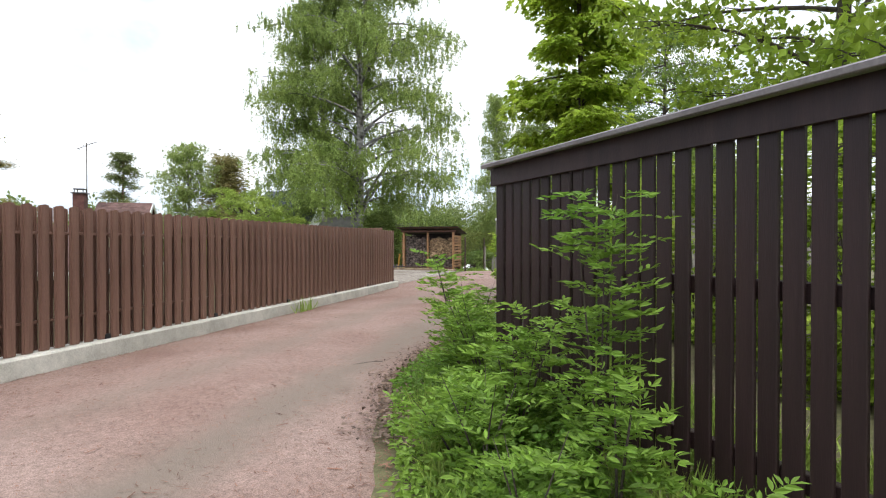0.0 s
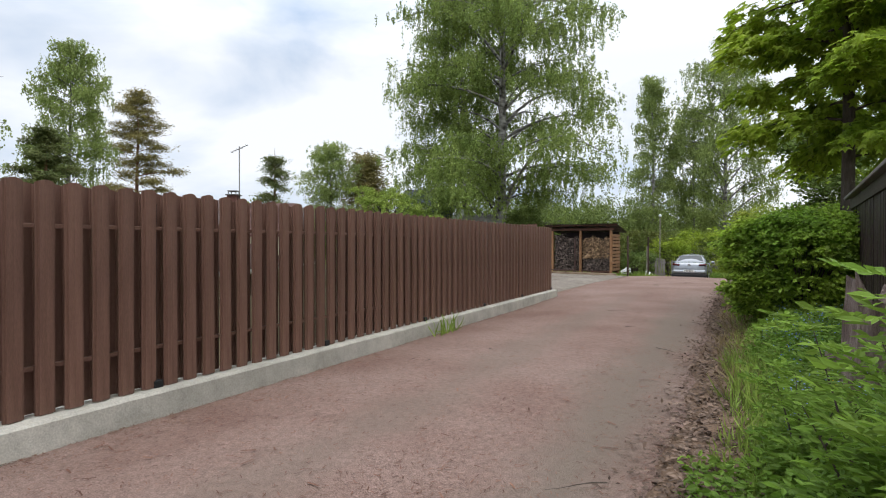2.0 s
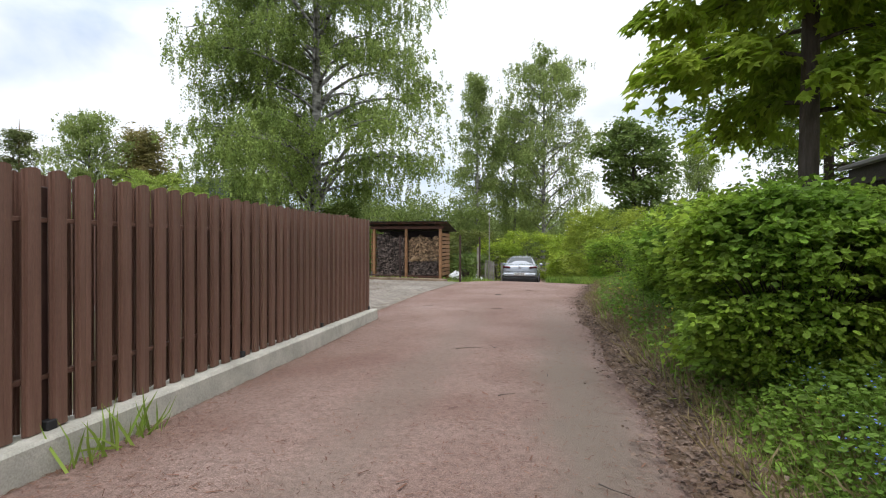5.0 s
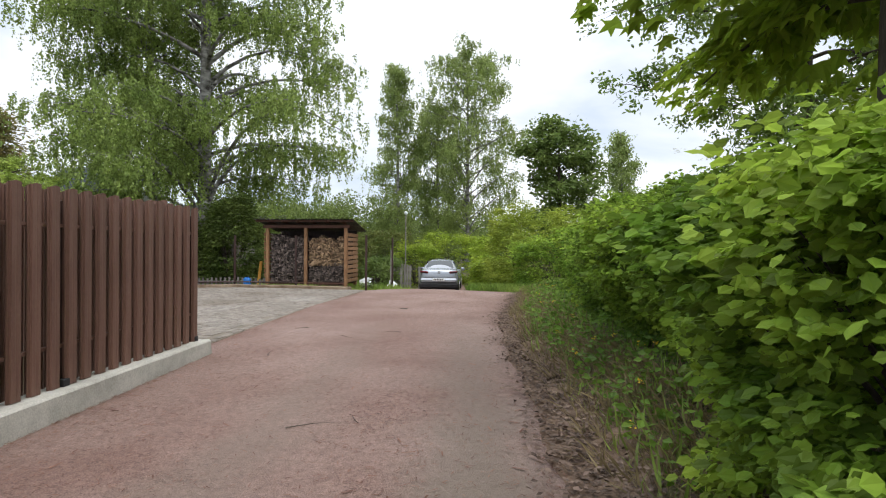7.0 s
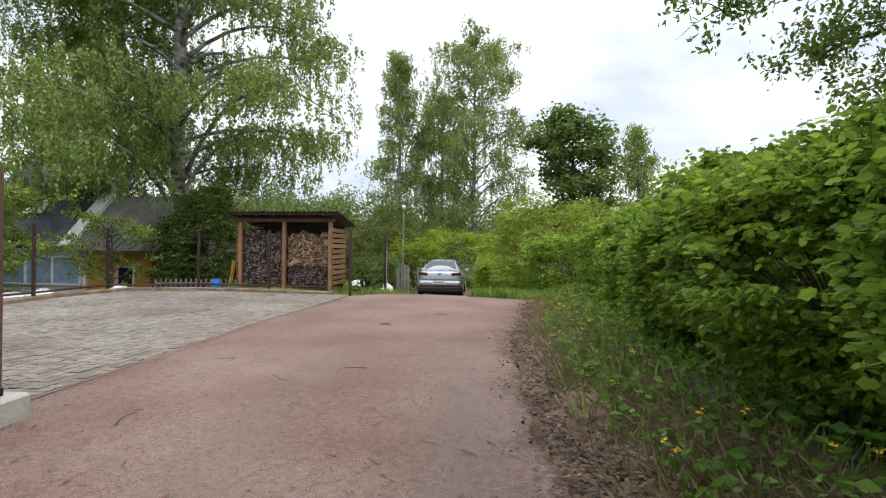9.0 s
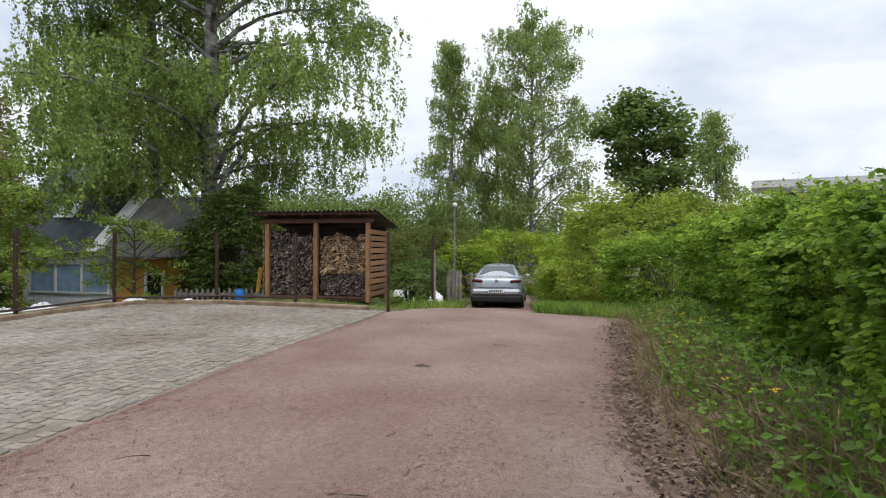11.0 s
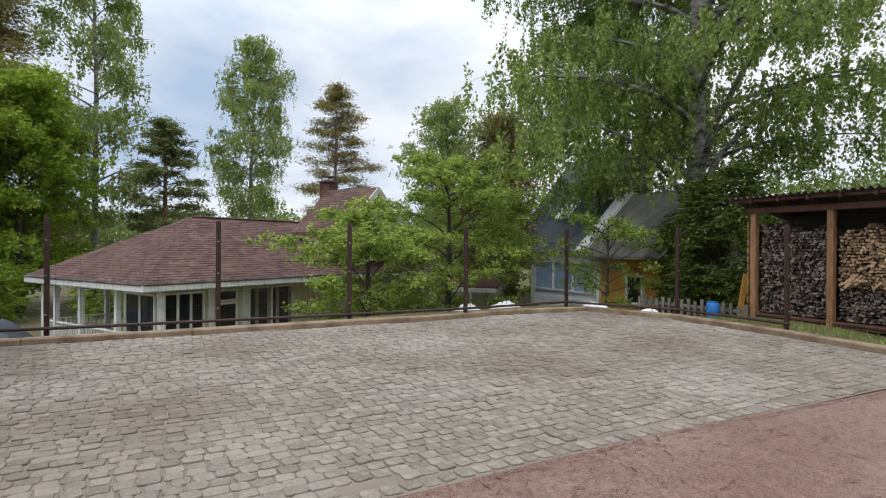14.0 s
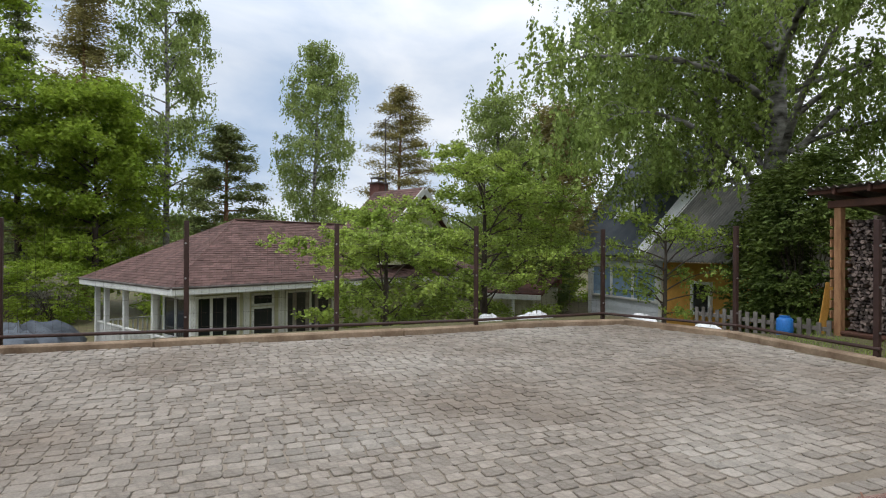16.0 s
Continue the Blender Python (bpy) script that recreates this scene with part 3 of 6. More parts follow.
# ---- dark slatted fence with a sloped cap ----
def dark_fence(a, b, top, seed):
    a, b = Vector((*a, 0)), Vector((*b, 0))
    d = (b - a).normalized()
    L = (b - a).length
    fence = thing("fence", "dark brown slatted wooden fence with a grey cap board", "fence", pose(a.x, a.y, 0, 0, 0, math.degrees(math.atan2(-d.x, d.y))))
    rng = np.random.default_rng(seed)
    h = top - 0.13
    bm = box(bmesh.new(), (0, 0, 0.5), (0.024, 0.092, 1.0), bevel=0.004)
    me = bpy.data.meshes.new("slat")
    bm.to_mesh(me)
    bm.free()
    me.materials.append(M_DARK)
    y = 0.06
    while y < L:
        gap = rng.choice((0.02, 0.028, 0.036))
        ob = put("slat", me, None, fence)
        ob.location = (rng.normal() * 0.002, y, 0.24 + rng.normal() * 0.01)
        ob.scale = (1, 1, h - 0.24)
        y += 0.092 + gap
    for z in (0.55, 1.35):
        part("rail", box(bmesh.new(), (0.045, L / 2, z), (0.05, L, 0.09), bevel=0.005), M_DARK, fence)
    part("fascia", box(bmesh.new(), (-0.025, L / 2, top - 0.13), (0.022, L + 0.06, 0.15), bevel=0.004), M_DARK, fence)
    part("cap", box(bmesh.new(), (0.0, L / 2, top - 0.025), (0.22, L + 0.14, 0.035), ry=-10, bevel=0.006), M_CAP, fence, "grey sloped cap board")
    for y in np.arange(0.1, L, 2.4):
        part("post", box(bmesh.new(), (0.1, y, top / 2), (0.09, 0.09, top - 0.1), bevel=0.006), M_DARK, fence)
    return fence


dark_fence((2.9, 0.0), (-0.67, 4.62), 2.24, 21)
dark_fence((-0.67, 4.72), (0.0, 12.7), 2.26, 22)


# ---- yard posts, mesh, hand pipe ----
POSTS = [(-12.85, 18.66), (-12.62, 20.89), (-12.43, 23.0), (-12.25, 25.3), (-12.3, 27.95), (-10.2, 28.85), (-8.05, 28.62), (-5.55, 27.75), (-5.2, 31.5)]
mesh_fence = thing("wire_mesh_fence", "dark brown steel posts with thin wire mesh round the yard", "fence")
for x, y in POSTS:
    p = part("post", box(bmesh.new(), (x, y, 1.02), (0.065, 0.065, 1.8), bevel=0.006), M_STEEL, mesh_fence)
    for z in (0.55, 1.1, 1.6):
        part("bolt", rod(bmesh.new(), (x + 0.033, y - 0.01, z), (x + 0.045, y - 0.012, z), 0.014, n=6), M_RIM, p)
wires = []
for (x1, y1), (x2, y2) in zip(POSTS[:5], POSTS[1:5]):
    for s in np.arange(0.0, 1.0, 0.1 / math.hypot(x2 - x1, y2 - y1)):
        x, y = x1 + (x2 - x1) * s, y1 + (y2 - y1) * s
        wires.append(((x, y, 0.4), (x, y, 1.85)))
    for z in np.arange(0.4, 1.9, 0.2):
        wires.append(((x1, y1, z), (x2, y2, z)))
W = np.array(wires)
tagged(tubes("wire_mesh", W, np.full(W.shape[:2], 0.0014), M_STEEL, mesh_fence, 3), kind="stuff")
pipe = thing("pipe", "long thin dark steel pipe along the yard posts", "pipe")
line = [(x + 0.06, y - 0.03, 0.36) for x, y in [(-13.0, 17.7)] + POSTS[:7]]
for a, b in zip(line, line[1:]):
    part("pipe_length", rod(bmesh.new(), a, b, 0.024), M_STEEL, pipe)


# ---- firewood shed ----
SH = pose(-9.69, 30.5, 0, 0, 0, -5.0)
shed = thing("firewood_shed", "open timber firewood shed with slatted side and corrugated roof", "shed", SH)
SW, SD, SZ = 2.96, 1.24, 0.14
for x in (0.0, SW / 2 - 0.02, SW):
    part("post", box(bmesh.new(), (x, 0.05, SZ + 1.08), (0.115, 0.12, 2.2), bevel=0.012), M_WOOD, shed)
for x in (0.0, SW):
    part("post", box(bmesh.new(), (x, SD, SZ + 0.93), (0.12, 0.12, 1.9), bevel=0.012), M_WOOD, shed)
part("front_beam", box(bmesh.new(), (SW / 2, 0.02, SZ + 2.15), (SW + 0.3, 0.1, 0.12), bevel=0.01), M_WOODRED, shed)
part("fascia", box(bmesh.new(), (SW / 2, -0.2, SZ + 2.34), (SW + 0.7, 0.03, 0.06), bevel=0.006), M_WOODRED, shed)
part("sill", box(bmesh.new(), (SW / 2, 0.08, SZ + 0.06), (SW + 0.1, 0.12, 0.1), bevel=0.01), M_WOODRED, shed)
part("floor_deck", box(bmesh.new(), (SW / 2, SD / 2, SZ + 0.09), (SW, SD, 0.05), bevel=0.01), M_WOODRED, shed)
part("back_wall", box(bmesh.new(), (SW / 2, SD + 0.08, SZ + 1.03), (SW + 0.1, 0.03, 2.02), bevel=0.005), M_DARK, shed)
rng = np.random.default_rng(11)
for k in range(12):
    z = SZ + 0.2 + k * 0.165
    for x in (SW + 0.085, -0.085):
        if z < 1.95 + SZ:
            part("slat", box(bmesh.new(), (x, SD / 2 + 0.02, z), (0.025, SD + 0.12, 0.125), rx=rng.normal() * 0.6, bevel=0.005), M_WOOD, shed)
for k in range(6):
    x = 0.12 + k * (SW - 0.24) / 5
    part("rafter", bar(bmesh.new(), (x, -0.26, SZ + 2.335), (x, SD + 0.3, SZ + 2.225), 0.05, 0.1, 0.006), M_WOODRED, shed)
nx, ny = 150, 6
cx = np.linspace(-0.38, SW + 0.38, nx)
cy = np.linspace(-0.3, SD + 0.45, ny)
CX, CY = np.meshgrid(cx, cy)
CZ = SZ + 2.41 - 0.2 * (CY + 0.3) + 0.022 * np.sin(CX * 2 * math.pi / 0.13)
i = (np.arange(ny - 1)[:, None] * nx + np.arange(nx - 1)[None]).ravel()
f = np.stack([i, i + 1, i + nx + 1, i + nx], -1)
v = np.stack([CX, CY, CZ], -1).reshape(-1, 3)
roof = sheet("corrugated_roof", np.concatenate([v, v - (0, 0, 0.008)]), np.concatenate([f, f[:, ::-1] + len(v)]), M_CORR, shed, "grey corrugated roof sheet", True)


def log_stack(name, label, x0, x1, z0, top, material, rng, depth=0.5):
    """Split logs stacked with their ends to the front, wedge-shaped and uneven."""
    st = thing(name, label, "firewood", SH.copy(), group="firewood in the shed")
    V, F = [], []
    x = x0
    s = 0.064
    row = 0
    z = z0 + s / 2
    while z < z0 + 2.2:
        x = x0 + (0.5 if row % 2 else 0.1) * s
        while x < x1 - s * 0.4:
            if z < top(x):
                k = rng.integers(3, 6)
                a = np.sort(rng.uniform(0, 2 * np.pi, 1) + np.arange(k) * 2 * np.pi / k + rng.normal(size=k) * 0.25)
                r = s * rng.uniform(0.46, 0.66)
                cx_, cz_ = x + rng.normal() * 0.007, z + rng.normal() * 0.007
                y0 = 0.16 + rng.normal() * 0.022
                base = len(V)
                for yy in (y0, y0 + depth):
                    for q in a:
                        V.append((cx_ + r * math.cos(q), yy, cz_ + r * math.sin(q) * 0.85))
                F.append([base + q for q in range(k)])
                for q in range(k):
                    F.append([base + q, base + k + q, base + k + (q + 1) % k, base + (q + 1) % k])
            x += s * rng.uniform(0.85, 1.25)
        z += s * 0.83
        row += 1
    me = bpy.data.meshes.new("split_logs")
    me.from_pydata(V, [], F)
    tagged(put("split_wood", me, material, st), kind="stuff")
    return st


rng = np.random.default_rng(12)
log_stack("firewood_stack", "stack of old grey split firewood in the shed", 0.08, SW / 2 - 0.1, SZ + 0.13, lambda x: SZ + 1.82 + 0.07 * math.sin(5 * x) + 0.05 * math.sin(17 * x), M_LOG_DARK, rng)
log_stack("firewood_stack", "low stack of dark old firewood in the shed", SW / 2 + 0.06, SW - 0.08, SZ + 0.13, lambda x: SZ + 0.72 + 0.3 * float(smooth01((x - SW * 0.72) / 0.8)), M_LOG_DARK, rng)
log_stack("firewood_stack", "stack of fresh pale split firewood in the shed", SW / 2 + 0.06, SW - 0.08, SZ + 0.72, lambda x: SZ + 1.74 + 0.06 * math.sin(7 * x) + 0.05 * math.sin(19 * x + 1), M_LOG_PALE, rng, 0.4)
for k in range(14):
    x, z = SW / 2 + 0.12 + abs(rng.normal()) * 0.28, SZ + 0.76 + abs(rng.normal()) * 0.07
    lg = thing("split_log", "pale split log lying loose on the stack", "log", SH @ pose(x, 0.1 + rng.normal() * 0.02, z + 0.02, 0, 0, 0), "loose logs")
    a_, e_ = rng.uniform(-1.1, 1.1), rng.uniform(0.0, 0.9)
    q_ = Vector((math.cos(a_) * math.cos(e_), 0.3 * math.sin(a_), math.sin(e_))) * rng.uniform(0.1, 0.15)
    part("wood", bar(bmesh.new(), -q_, q_, 0.06, 0.05, 0.012), M_LOG_PALE, lg)


# ---- trees ----
def tree(name, label, x, y, H, base, R, profile, leaf, bark, n_limb, n_leaf, size, shape=LEAF, rise=0.5, droop=0.3, hang=0.0, seed=1, tr=0.15,
         jitter=0.3, flat=0.0, subs=7, lean=(0, 0), whorl=0, sub_len=0.4, limb_r=0.35, z0=None, tufts=8):
    rng = np.random.default_rng(seed)
    z0 = float(height_at(x, y)) - 0.05 if z0 is None else z0
    t = thing(name, label, "tree", pose(x, y, z0), group="trees")
    k = 12
    s = np.linspace(0, 1, k)
    wob = np.cumsum(rng.normal(size=(k, 2)), 0) * 0.0022 * H
    wob -= wob[0]
    trunk = np.stack([wob[:, 0] + lean[0] * s * H, wob[:, 1] + lean[1] * s * H, s * H], -1)
    tubes("trunk", trunk[None], (tr * (1 - s) ** 0.8 + 0.012 + 0.25 * tr * np.exp(-s * 30))[None], bark, t, 10)
    u = (np.arange(n_limb) + rng.uniform(0.2, 0.8, n_limb)) / n_limb
    if whorl:
        u = np.clip(np.floor(u * whorl) / whorl + rng.normal(size=n_limb) * 0.3 / whorl, 0, 0.98)
    h = base + (H * 0.985 - base) * u
    az = np.arange(n_limb) * 2.39996 + rng.normal(size=n_limb) * 0.35
    L = R * np.array([profile(q) for q in u]) * rng.uniform(0.65, 1.12, n_limb)
    ls = np.linspace(0, 1, 7)
    root = np.stack([np.interp(h, trunk[:, 2], trunk[:, 0]), np.interp(h, trunk[:, 2], trunk[:, 1]), h], -1)
    up = (rise * ls[None] - droop * ls[None] ** 2) * L[:, None] * rng.uniform(0.3, 1.7, (n_limb, 1))
    bend = rng.normal(size=(n_limb, 1)) * 0.35 * ls[None]
    limb = np.stack([root[:, None, 0] + L[:, None] * ls * np.cos(az[:, None] + bend), root[:, None, 1] + L[:, None] * ls * np.sin(az[:, None] + bend), root[:, None, 2] + up], -1)
    r0 = np.minimum(tr * limb_r, 0.012 + 0.016 * L)
    tagged(tubes("branch_work", limb, r0[:, None] * (1 - 0.85 * ls[None]), bark, t, 5), kind="stuff")
    m = n_limb * subs
    li = np.repeat(np.arange(n_limb), subs)
    sp = rng.uniform(0.2, 1.0, m)
    f = sp * 6
    i0 = np.minimum(f.astype(int), 5)
    w = (f - i0)[:, None]
    start = limb[li, i0] * (1 - w) + limb[li, i0 + 1] * w
    a2 = az[li] + rng.choice((-1, 1), m) * rng.uniform(0.2, 1.2, m)
    L2 = sub_len * L[li] * rng.uniform(0.5, 1.2, m) * (1.15 - 0.5 * sp) + 0.1
    ss = np.linspace(0, 1, 4)
    sub = np.stack([start[:, None, 0] + L2[:, None] * ss * np.cos(a2)[:, None], start[:, None, 1] + L2[:, None] * ss * np.sin(a2)[:, None],
                    start[:, None, 2] + L2[:, None] * (rise * 0.6 * ss - droop * ss ** 2)], -1)
    tagged(tubes("twig_mass", sub, np.full((m, 1), min(0.012, tr * 0.1)) * (1 - 0.8 * ss[None]), bark, t, 3), kind="stuff")
    # foliage on the twigs, on hanging strands where the tree weeps
    ns = m * (10 if hang else tufts)
    si = rng.integers(0, m, ns)
    q = rng.uniform(0.15, 1.0, ns) * 3
    j0 = np.minimum(q.astype(int), 2)
    wq = (q - j0)[:, None]
    sroot = sub[si, j0] * (1 - wq) + sub[si, j0 + 1] * wq + rng.normal(size=(ns, 3)) * jitter * np.array([1, 1, 0.5 if flat < 0.5 else 0.25])
    slen = hang * rng.uniform(0.3, 1.0, ns) ** 1.5
    pick = rng.integers(0, ns, n_leaf)
    p = sroot[pick] + rng.normal(size=(n_leaf, 3)) * (0.05 if hang else jitter * 0.4)
    dn = rng.uniform(0, 1, n_leaf) * slen[pick]
    p[:, 2] -= dn
    p[:, 2] = np.maximum(p[:, 2], 0.5)
    axis = rng.normal(size=(n_leaf, 3))
    if hang:
        axis = axis * 0.6 + np.array([0, 0, -1.0])
    elif flat:
        axis[:, 2] = axis[:, 2] * 0.3 - 0.1
    leaves("crown", p, axis, size * rng.uniform(0.6, 1.25, n_leaf), shape, leaf, t, rng, flat)
    return t


def dome(u):
    return math.sqrt(max(0.02, 1 - (1.7 * u - 0.75) ** 2)) if u > 0.05 else 0.6


def full(u):
    return 0.92 if u < 0.62 else 0.92 - 1.5 * (u - 0.62)


def cone(u):
    return 1.02 - u


def spire(u):
    return (0.55 + 0.45 * math.sin(min(1, u * 2.4) * math.pi / 2)) * (1.03 - u) ** 0.6


def column(u):
    return 0.75 + 0.25 * math.sin(u * math.pi) if u < 0.85 else (1.02 - u) * 5


W_B = "tall weeping birch with pale bark and light green hanging foliage"
tree("birch_tree", W_B, -14.4, 35.4, 24, 2.9, 6.9, full, L_BIRCH, M_BIRCH, 64, 250000, 0.12, hang=1.5, rise=1.0, droop=0.75, seed=2, tr=0.33, jitter=0.4, subs=12)
tree("birch_tree", W_B, -17.0, 36.3, 22, 4.2, 4.1, full, L_BIRCH, M_BIRCH, 50, 110000, 0.12, hang=1.4, rise=1.0, droop=0.75, seed=3, tr=0.27, jitter=0.4, subs=11, lean=(-0.03, 0))
# birches and a dark maple beyond the gate
F_B = "tall far birch with airy grey-green foliage"
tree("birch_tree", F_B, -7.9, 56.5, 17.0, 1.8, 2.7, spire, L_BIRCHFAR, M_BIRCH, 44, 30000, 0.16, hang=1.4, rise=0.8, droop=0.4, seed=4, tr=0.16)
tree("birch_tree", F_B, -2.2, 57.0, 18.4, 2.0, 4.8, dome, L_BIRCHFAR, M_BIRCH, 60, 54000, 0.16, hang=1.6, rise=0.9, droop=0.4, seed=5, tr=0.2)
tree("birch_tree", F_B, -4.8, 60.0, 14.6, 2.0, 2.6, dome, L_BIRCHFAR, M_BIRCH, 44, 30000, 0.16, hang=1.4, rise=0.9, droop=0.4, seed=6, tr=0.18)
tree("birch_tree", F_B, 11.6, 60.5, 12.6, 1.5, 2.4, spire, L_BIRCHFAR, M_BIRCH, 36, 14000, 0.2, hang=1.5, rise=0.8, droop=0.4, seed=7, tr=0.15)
tree("maple_tree", "far maple with dense dark green foliage", 4.3, 49.8, 10.7, 1.8, 2.8, dome, L_DARKMAPLE, M_BARK, 34, 14000, 0.3, rise=0.6, droop=0.3, seed=8, tr=0.22, jitter=0.5, flat=0.4)
# trees of the gardens
G_B = "slender garden birch with light grey-green foliage"
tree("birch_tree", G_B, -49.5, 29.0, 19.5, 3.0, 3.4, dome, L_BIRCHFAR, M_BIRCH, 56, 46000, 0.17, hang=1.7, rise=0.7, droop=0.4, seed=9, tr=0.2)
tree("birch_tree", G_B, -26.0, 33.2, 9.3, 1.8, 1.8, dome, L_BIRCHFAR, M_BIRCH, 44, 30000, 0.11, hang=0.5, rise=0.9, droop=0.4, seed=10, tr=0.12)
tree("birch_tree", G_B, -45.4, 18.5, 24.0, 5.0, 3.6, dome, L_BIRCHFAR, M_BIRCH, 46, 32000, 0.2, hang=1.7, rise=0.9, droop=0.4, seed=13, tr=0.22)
PN = "tall pine with flat layered branches and brownish needles"
tree("pine_tree", PN, -53.5, 37.4, 17.6, 2.5, 4.7, spire, L_PINEBROWN, M_PINEBARK, 48, 36000, 0.26, NARROW, rise=0.25, droop=0.12, seed=15, tr=0.22, jitter=0.42, flat=0.6, subs=10, sub_len=0.34)
tree("pine_tree", "tall pine with layered dark green needles", -39.4, 22.1, 11.0, 1.5, 3.4, spire, L_PINE, M_PINEBARK, 40, 22000, 0.26, NARROW, rise=0.25, droop=0.12, seed=16, tr=0.2, jitter=0.27, flat=0.6, subs=10, sub_len=0.34)
tree("pine_tree", PN, -24.4, 35.3, 9.2, 1.6, 2.6, cone, L_PINEBROWN, M_PINEBARK, 50, 18000, 0.26, NARROW, rise=0.3, droop=0.15, seed=17, tr=0.18, jitter=0.45, flat=0.4, whorl=10)
tree("pine_tree", PN, -40.0, 42.0, 11.6, 2.0, 2.8, cone, L_PINE, M_PINEBARK, 44, 13000, 0.26, NARROW, rise=0.2, droop=0.15, seed=18, tr=0.16, jitter=0.35, flat=0.5, whorl=9)
tree("pine_tree", PN, -46.0, 13.8, 22.0, 4.0, 4.4, cone, L_PINEBROWN, M_PINEBARK, 60, 24000, 0.28, NARROW, rise=0.3, droop=0.15, seed=19, tr=0.22, jitter=0.5, flat=0.4, whorl=12)
tree("spruce_tree", "dark pointed spruce behind the maples", -45.0, 10.5, 19.5, 2.0, 2.6, cone, L_PINE, M_BARK, 60, 16000, 0.28, NARROW, rise=-0.1, droop=0.2, seed=20, tr=0.2, flat=0.5, whorl=16)
MP = "large broad maple with fresh green foliage"
tree("maple_tree", MP, -39.6, 8.7, 15.5, 2.2, 4.8, dome, L_OAK, M_BARK, 44, 40000, 0.2, PALM, rise=0.6, droop=0.35, seed=21, tr=0.22, jitter=0.45, flat=0.45)
tree("maple_tree", MP, -41.0, 15.2, 12.6, 1.4, 4.0, dome, L_OAK, M_BARK, 46, 42000, 0.2, PALM, rise=0.6, droop=0.35, seed=22, tr=0.2, jitter=0.45, flat=0.45)
# apple trees under the yard
AP = "gnarled garden apple tree with fresh green leaves"
tree("apple_tree", AP, -16.0, 24.9, 4.3, 0.6, 2.1, dome, L_APPLE, M_BARK, 28, 25000, 0.095, rise=0.9, droop=0.55, seed=23, tr=0.1, jitter=0.13, subs=10, sub_len=0.5, flat=0.35, limb_r=0.2, tufts=4)
tree("apple_tree", AP, -17.6, 28.2, 5.3, 0.5, 2.9, dome, L_APPLE, M_BARK, 34, 40000, 0.095, rise=0.9, droop=0.55, seed=24, tr=0.13, jitter=0.14, subs=10, sub_len=0.5, flat=0.35, limb_r=0.2, tufts=4)
tree("apple_tree", AP, -14.9, 32.0, 3.2, 0.8, 1.8, dome, L_APPLE, M_BARK, 20, 4000, 0.095, rise=0.7, droop=0.4, seed=25, tr=0.06, jitter=0.13, tufts=4)
tree("apple_tree", AP, -20.6, 31.0, 5.4, 1.4, 2.2, dome, L_APPLE, M_BARK, 26, 20000, 0.085, rise=0.9, droop=0.5, seed=26, tr=0.12, jitter=0.15, tufts=4)
# the maple beside the lane: flat tiers of large leaves on spreading limbs


def tiered_maple(label, x, y, H, base, R, n_limb, seed, tr=0.1, size=0.17):
    rng = np.random.default_rng(seed)
    t = thing("maple_tree", label, "tree", pose(x, y, float(height_at(x, y)) - 0.05), group="trees")
    s = np.linspace(0, 1, 10)
    trunk = np.stack([0.05 * np.sin(s * 5), 0.06 * np.sin(s * 4 + 1) - 0.05, s * H], -1)
    tubes("trunk", trunk[None], (tr * (1 - s) ** 0.7 + 0.012)[None], M_BARK, t, 10)
    ls = np.linspace(0, 1, 7)
    limbs, P, A, U = [], [], [], []
    for k in range(n_limb):
        u = (k + rng.uniform(0.2, 0.8)) / n_limb
        h = base + (H * 0.95 - base) * u
        L = R * (1 - 0.55 * u ** 2) * rng.uniform(0.7, 1.1)
        az = k * 2.39996 + rng.normal() * 0.3
        d, side = np.array([math.cos(az), math.sin(az), 0]), np.array([-math.sin(az), math.cos(az), 0])
        lift = rng.uniform(0.25, 0.5)
        line = np.array([0, 0, h]) + d * (L * ls)[:, None] + np.array([0, 0, 1.0]) * (L * (lift * ls - 0.42 * ls ** 2))[:, None]
        limbs.append(line)
        # plates of leaves round the outer part of the limb, sagging towards their rims
        for q in range(int(4 + L * 2.4)):
            f = rng.uniform(0.3, 1.0)
            c = np.array([np.interp(f, ls, line[:, i]) for i in range(3)]) + side * rng.normal() * 0.36 * L * f * 0.7
            rad = rng.uniform(0.28, 0.52)
            m = int(150 * rad)
            a, r = rng.uniform(0, 2 * np.pi, m), rad * np.sqrt(rng.uniform(0, 1, m))
            o = np.stack([np.cos(a), np.sin(a), np.zeros(m)], -1)
            p = c + o * r[:, None]
            p[:, 2] += 0.1 - 1.5 * r ** 2 + rng.normal(size=m) * 0.05
            P.append(p)
            A.append(o * 0.7 + d * 0.8 + rng.normal(size=(m, 3)) * 0.25 - np.array([0, 0, 0.55]))
            U.append(o * 0.8 + d * 0.7)
    limbs = np.array(limbs)
    tagged(tubes("branch_work", limbs, 0.028 * (1 - 0.8 * ls)[None] * np.ones((n_limb, 1)), M_BARK, t, 5), kind="stuff")
    P, A, U = np.concatenate(P), np.concatenate(A), np.concatenate(U)
    leaves("crown", P, A, size * rng.uniform(0.65, 1.2, len(P)), PALM, L_MAPLE, t, rng, 0.75, face=U)
    return t


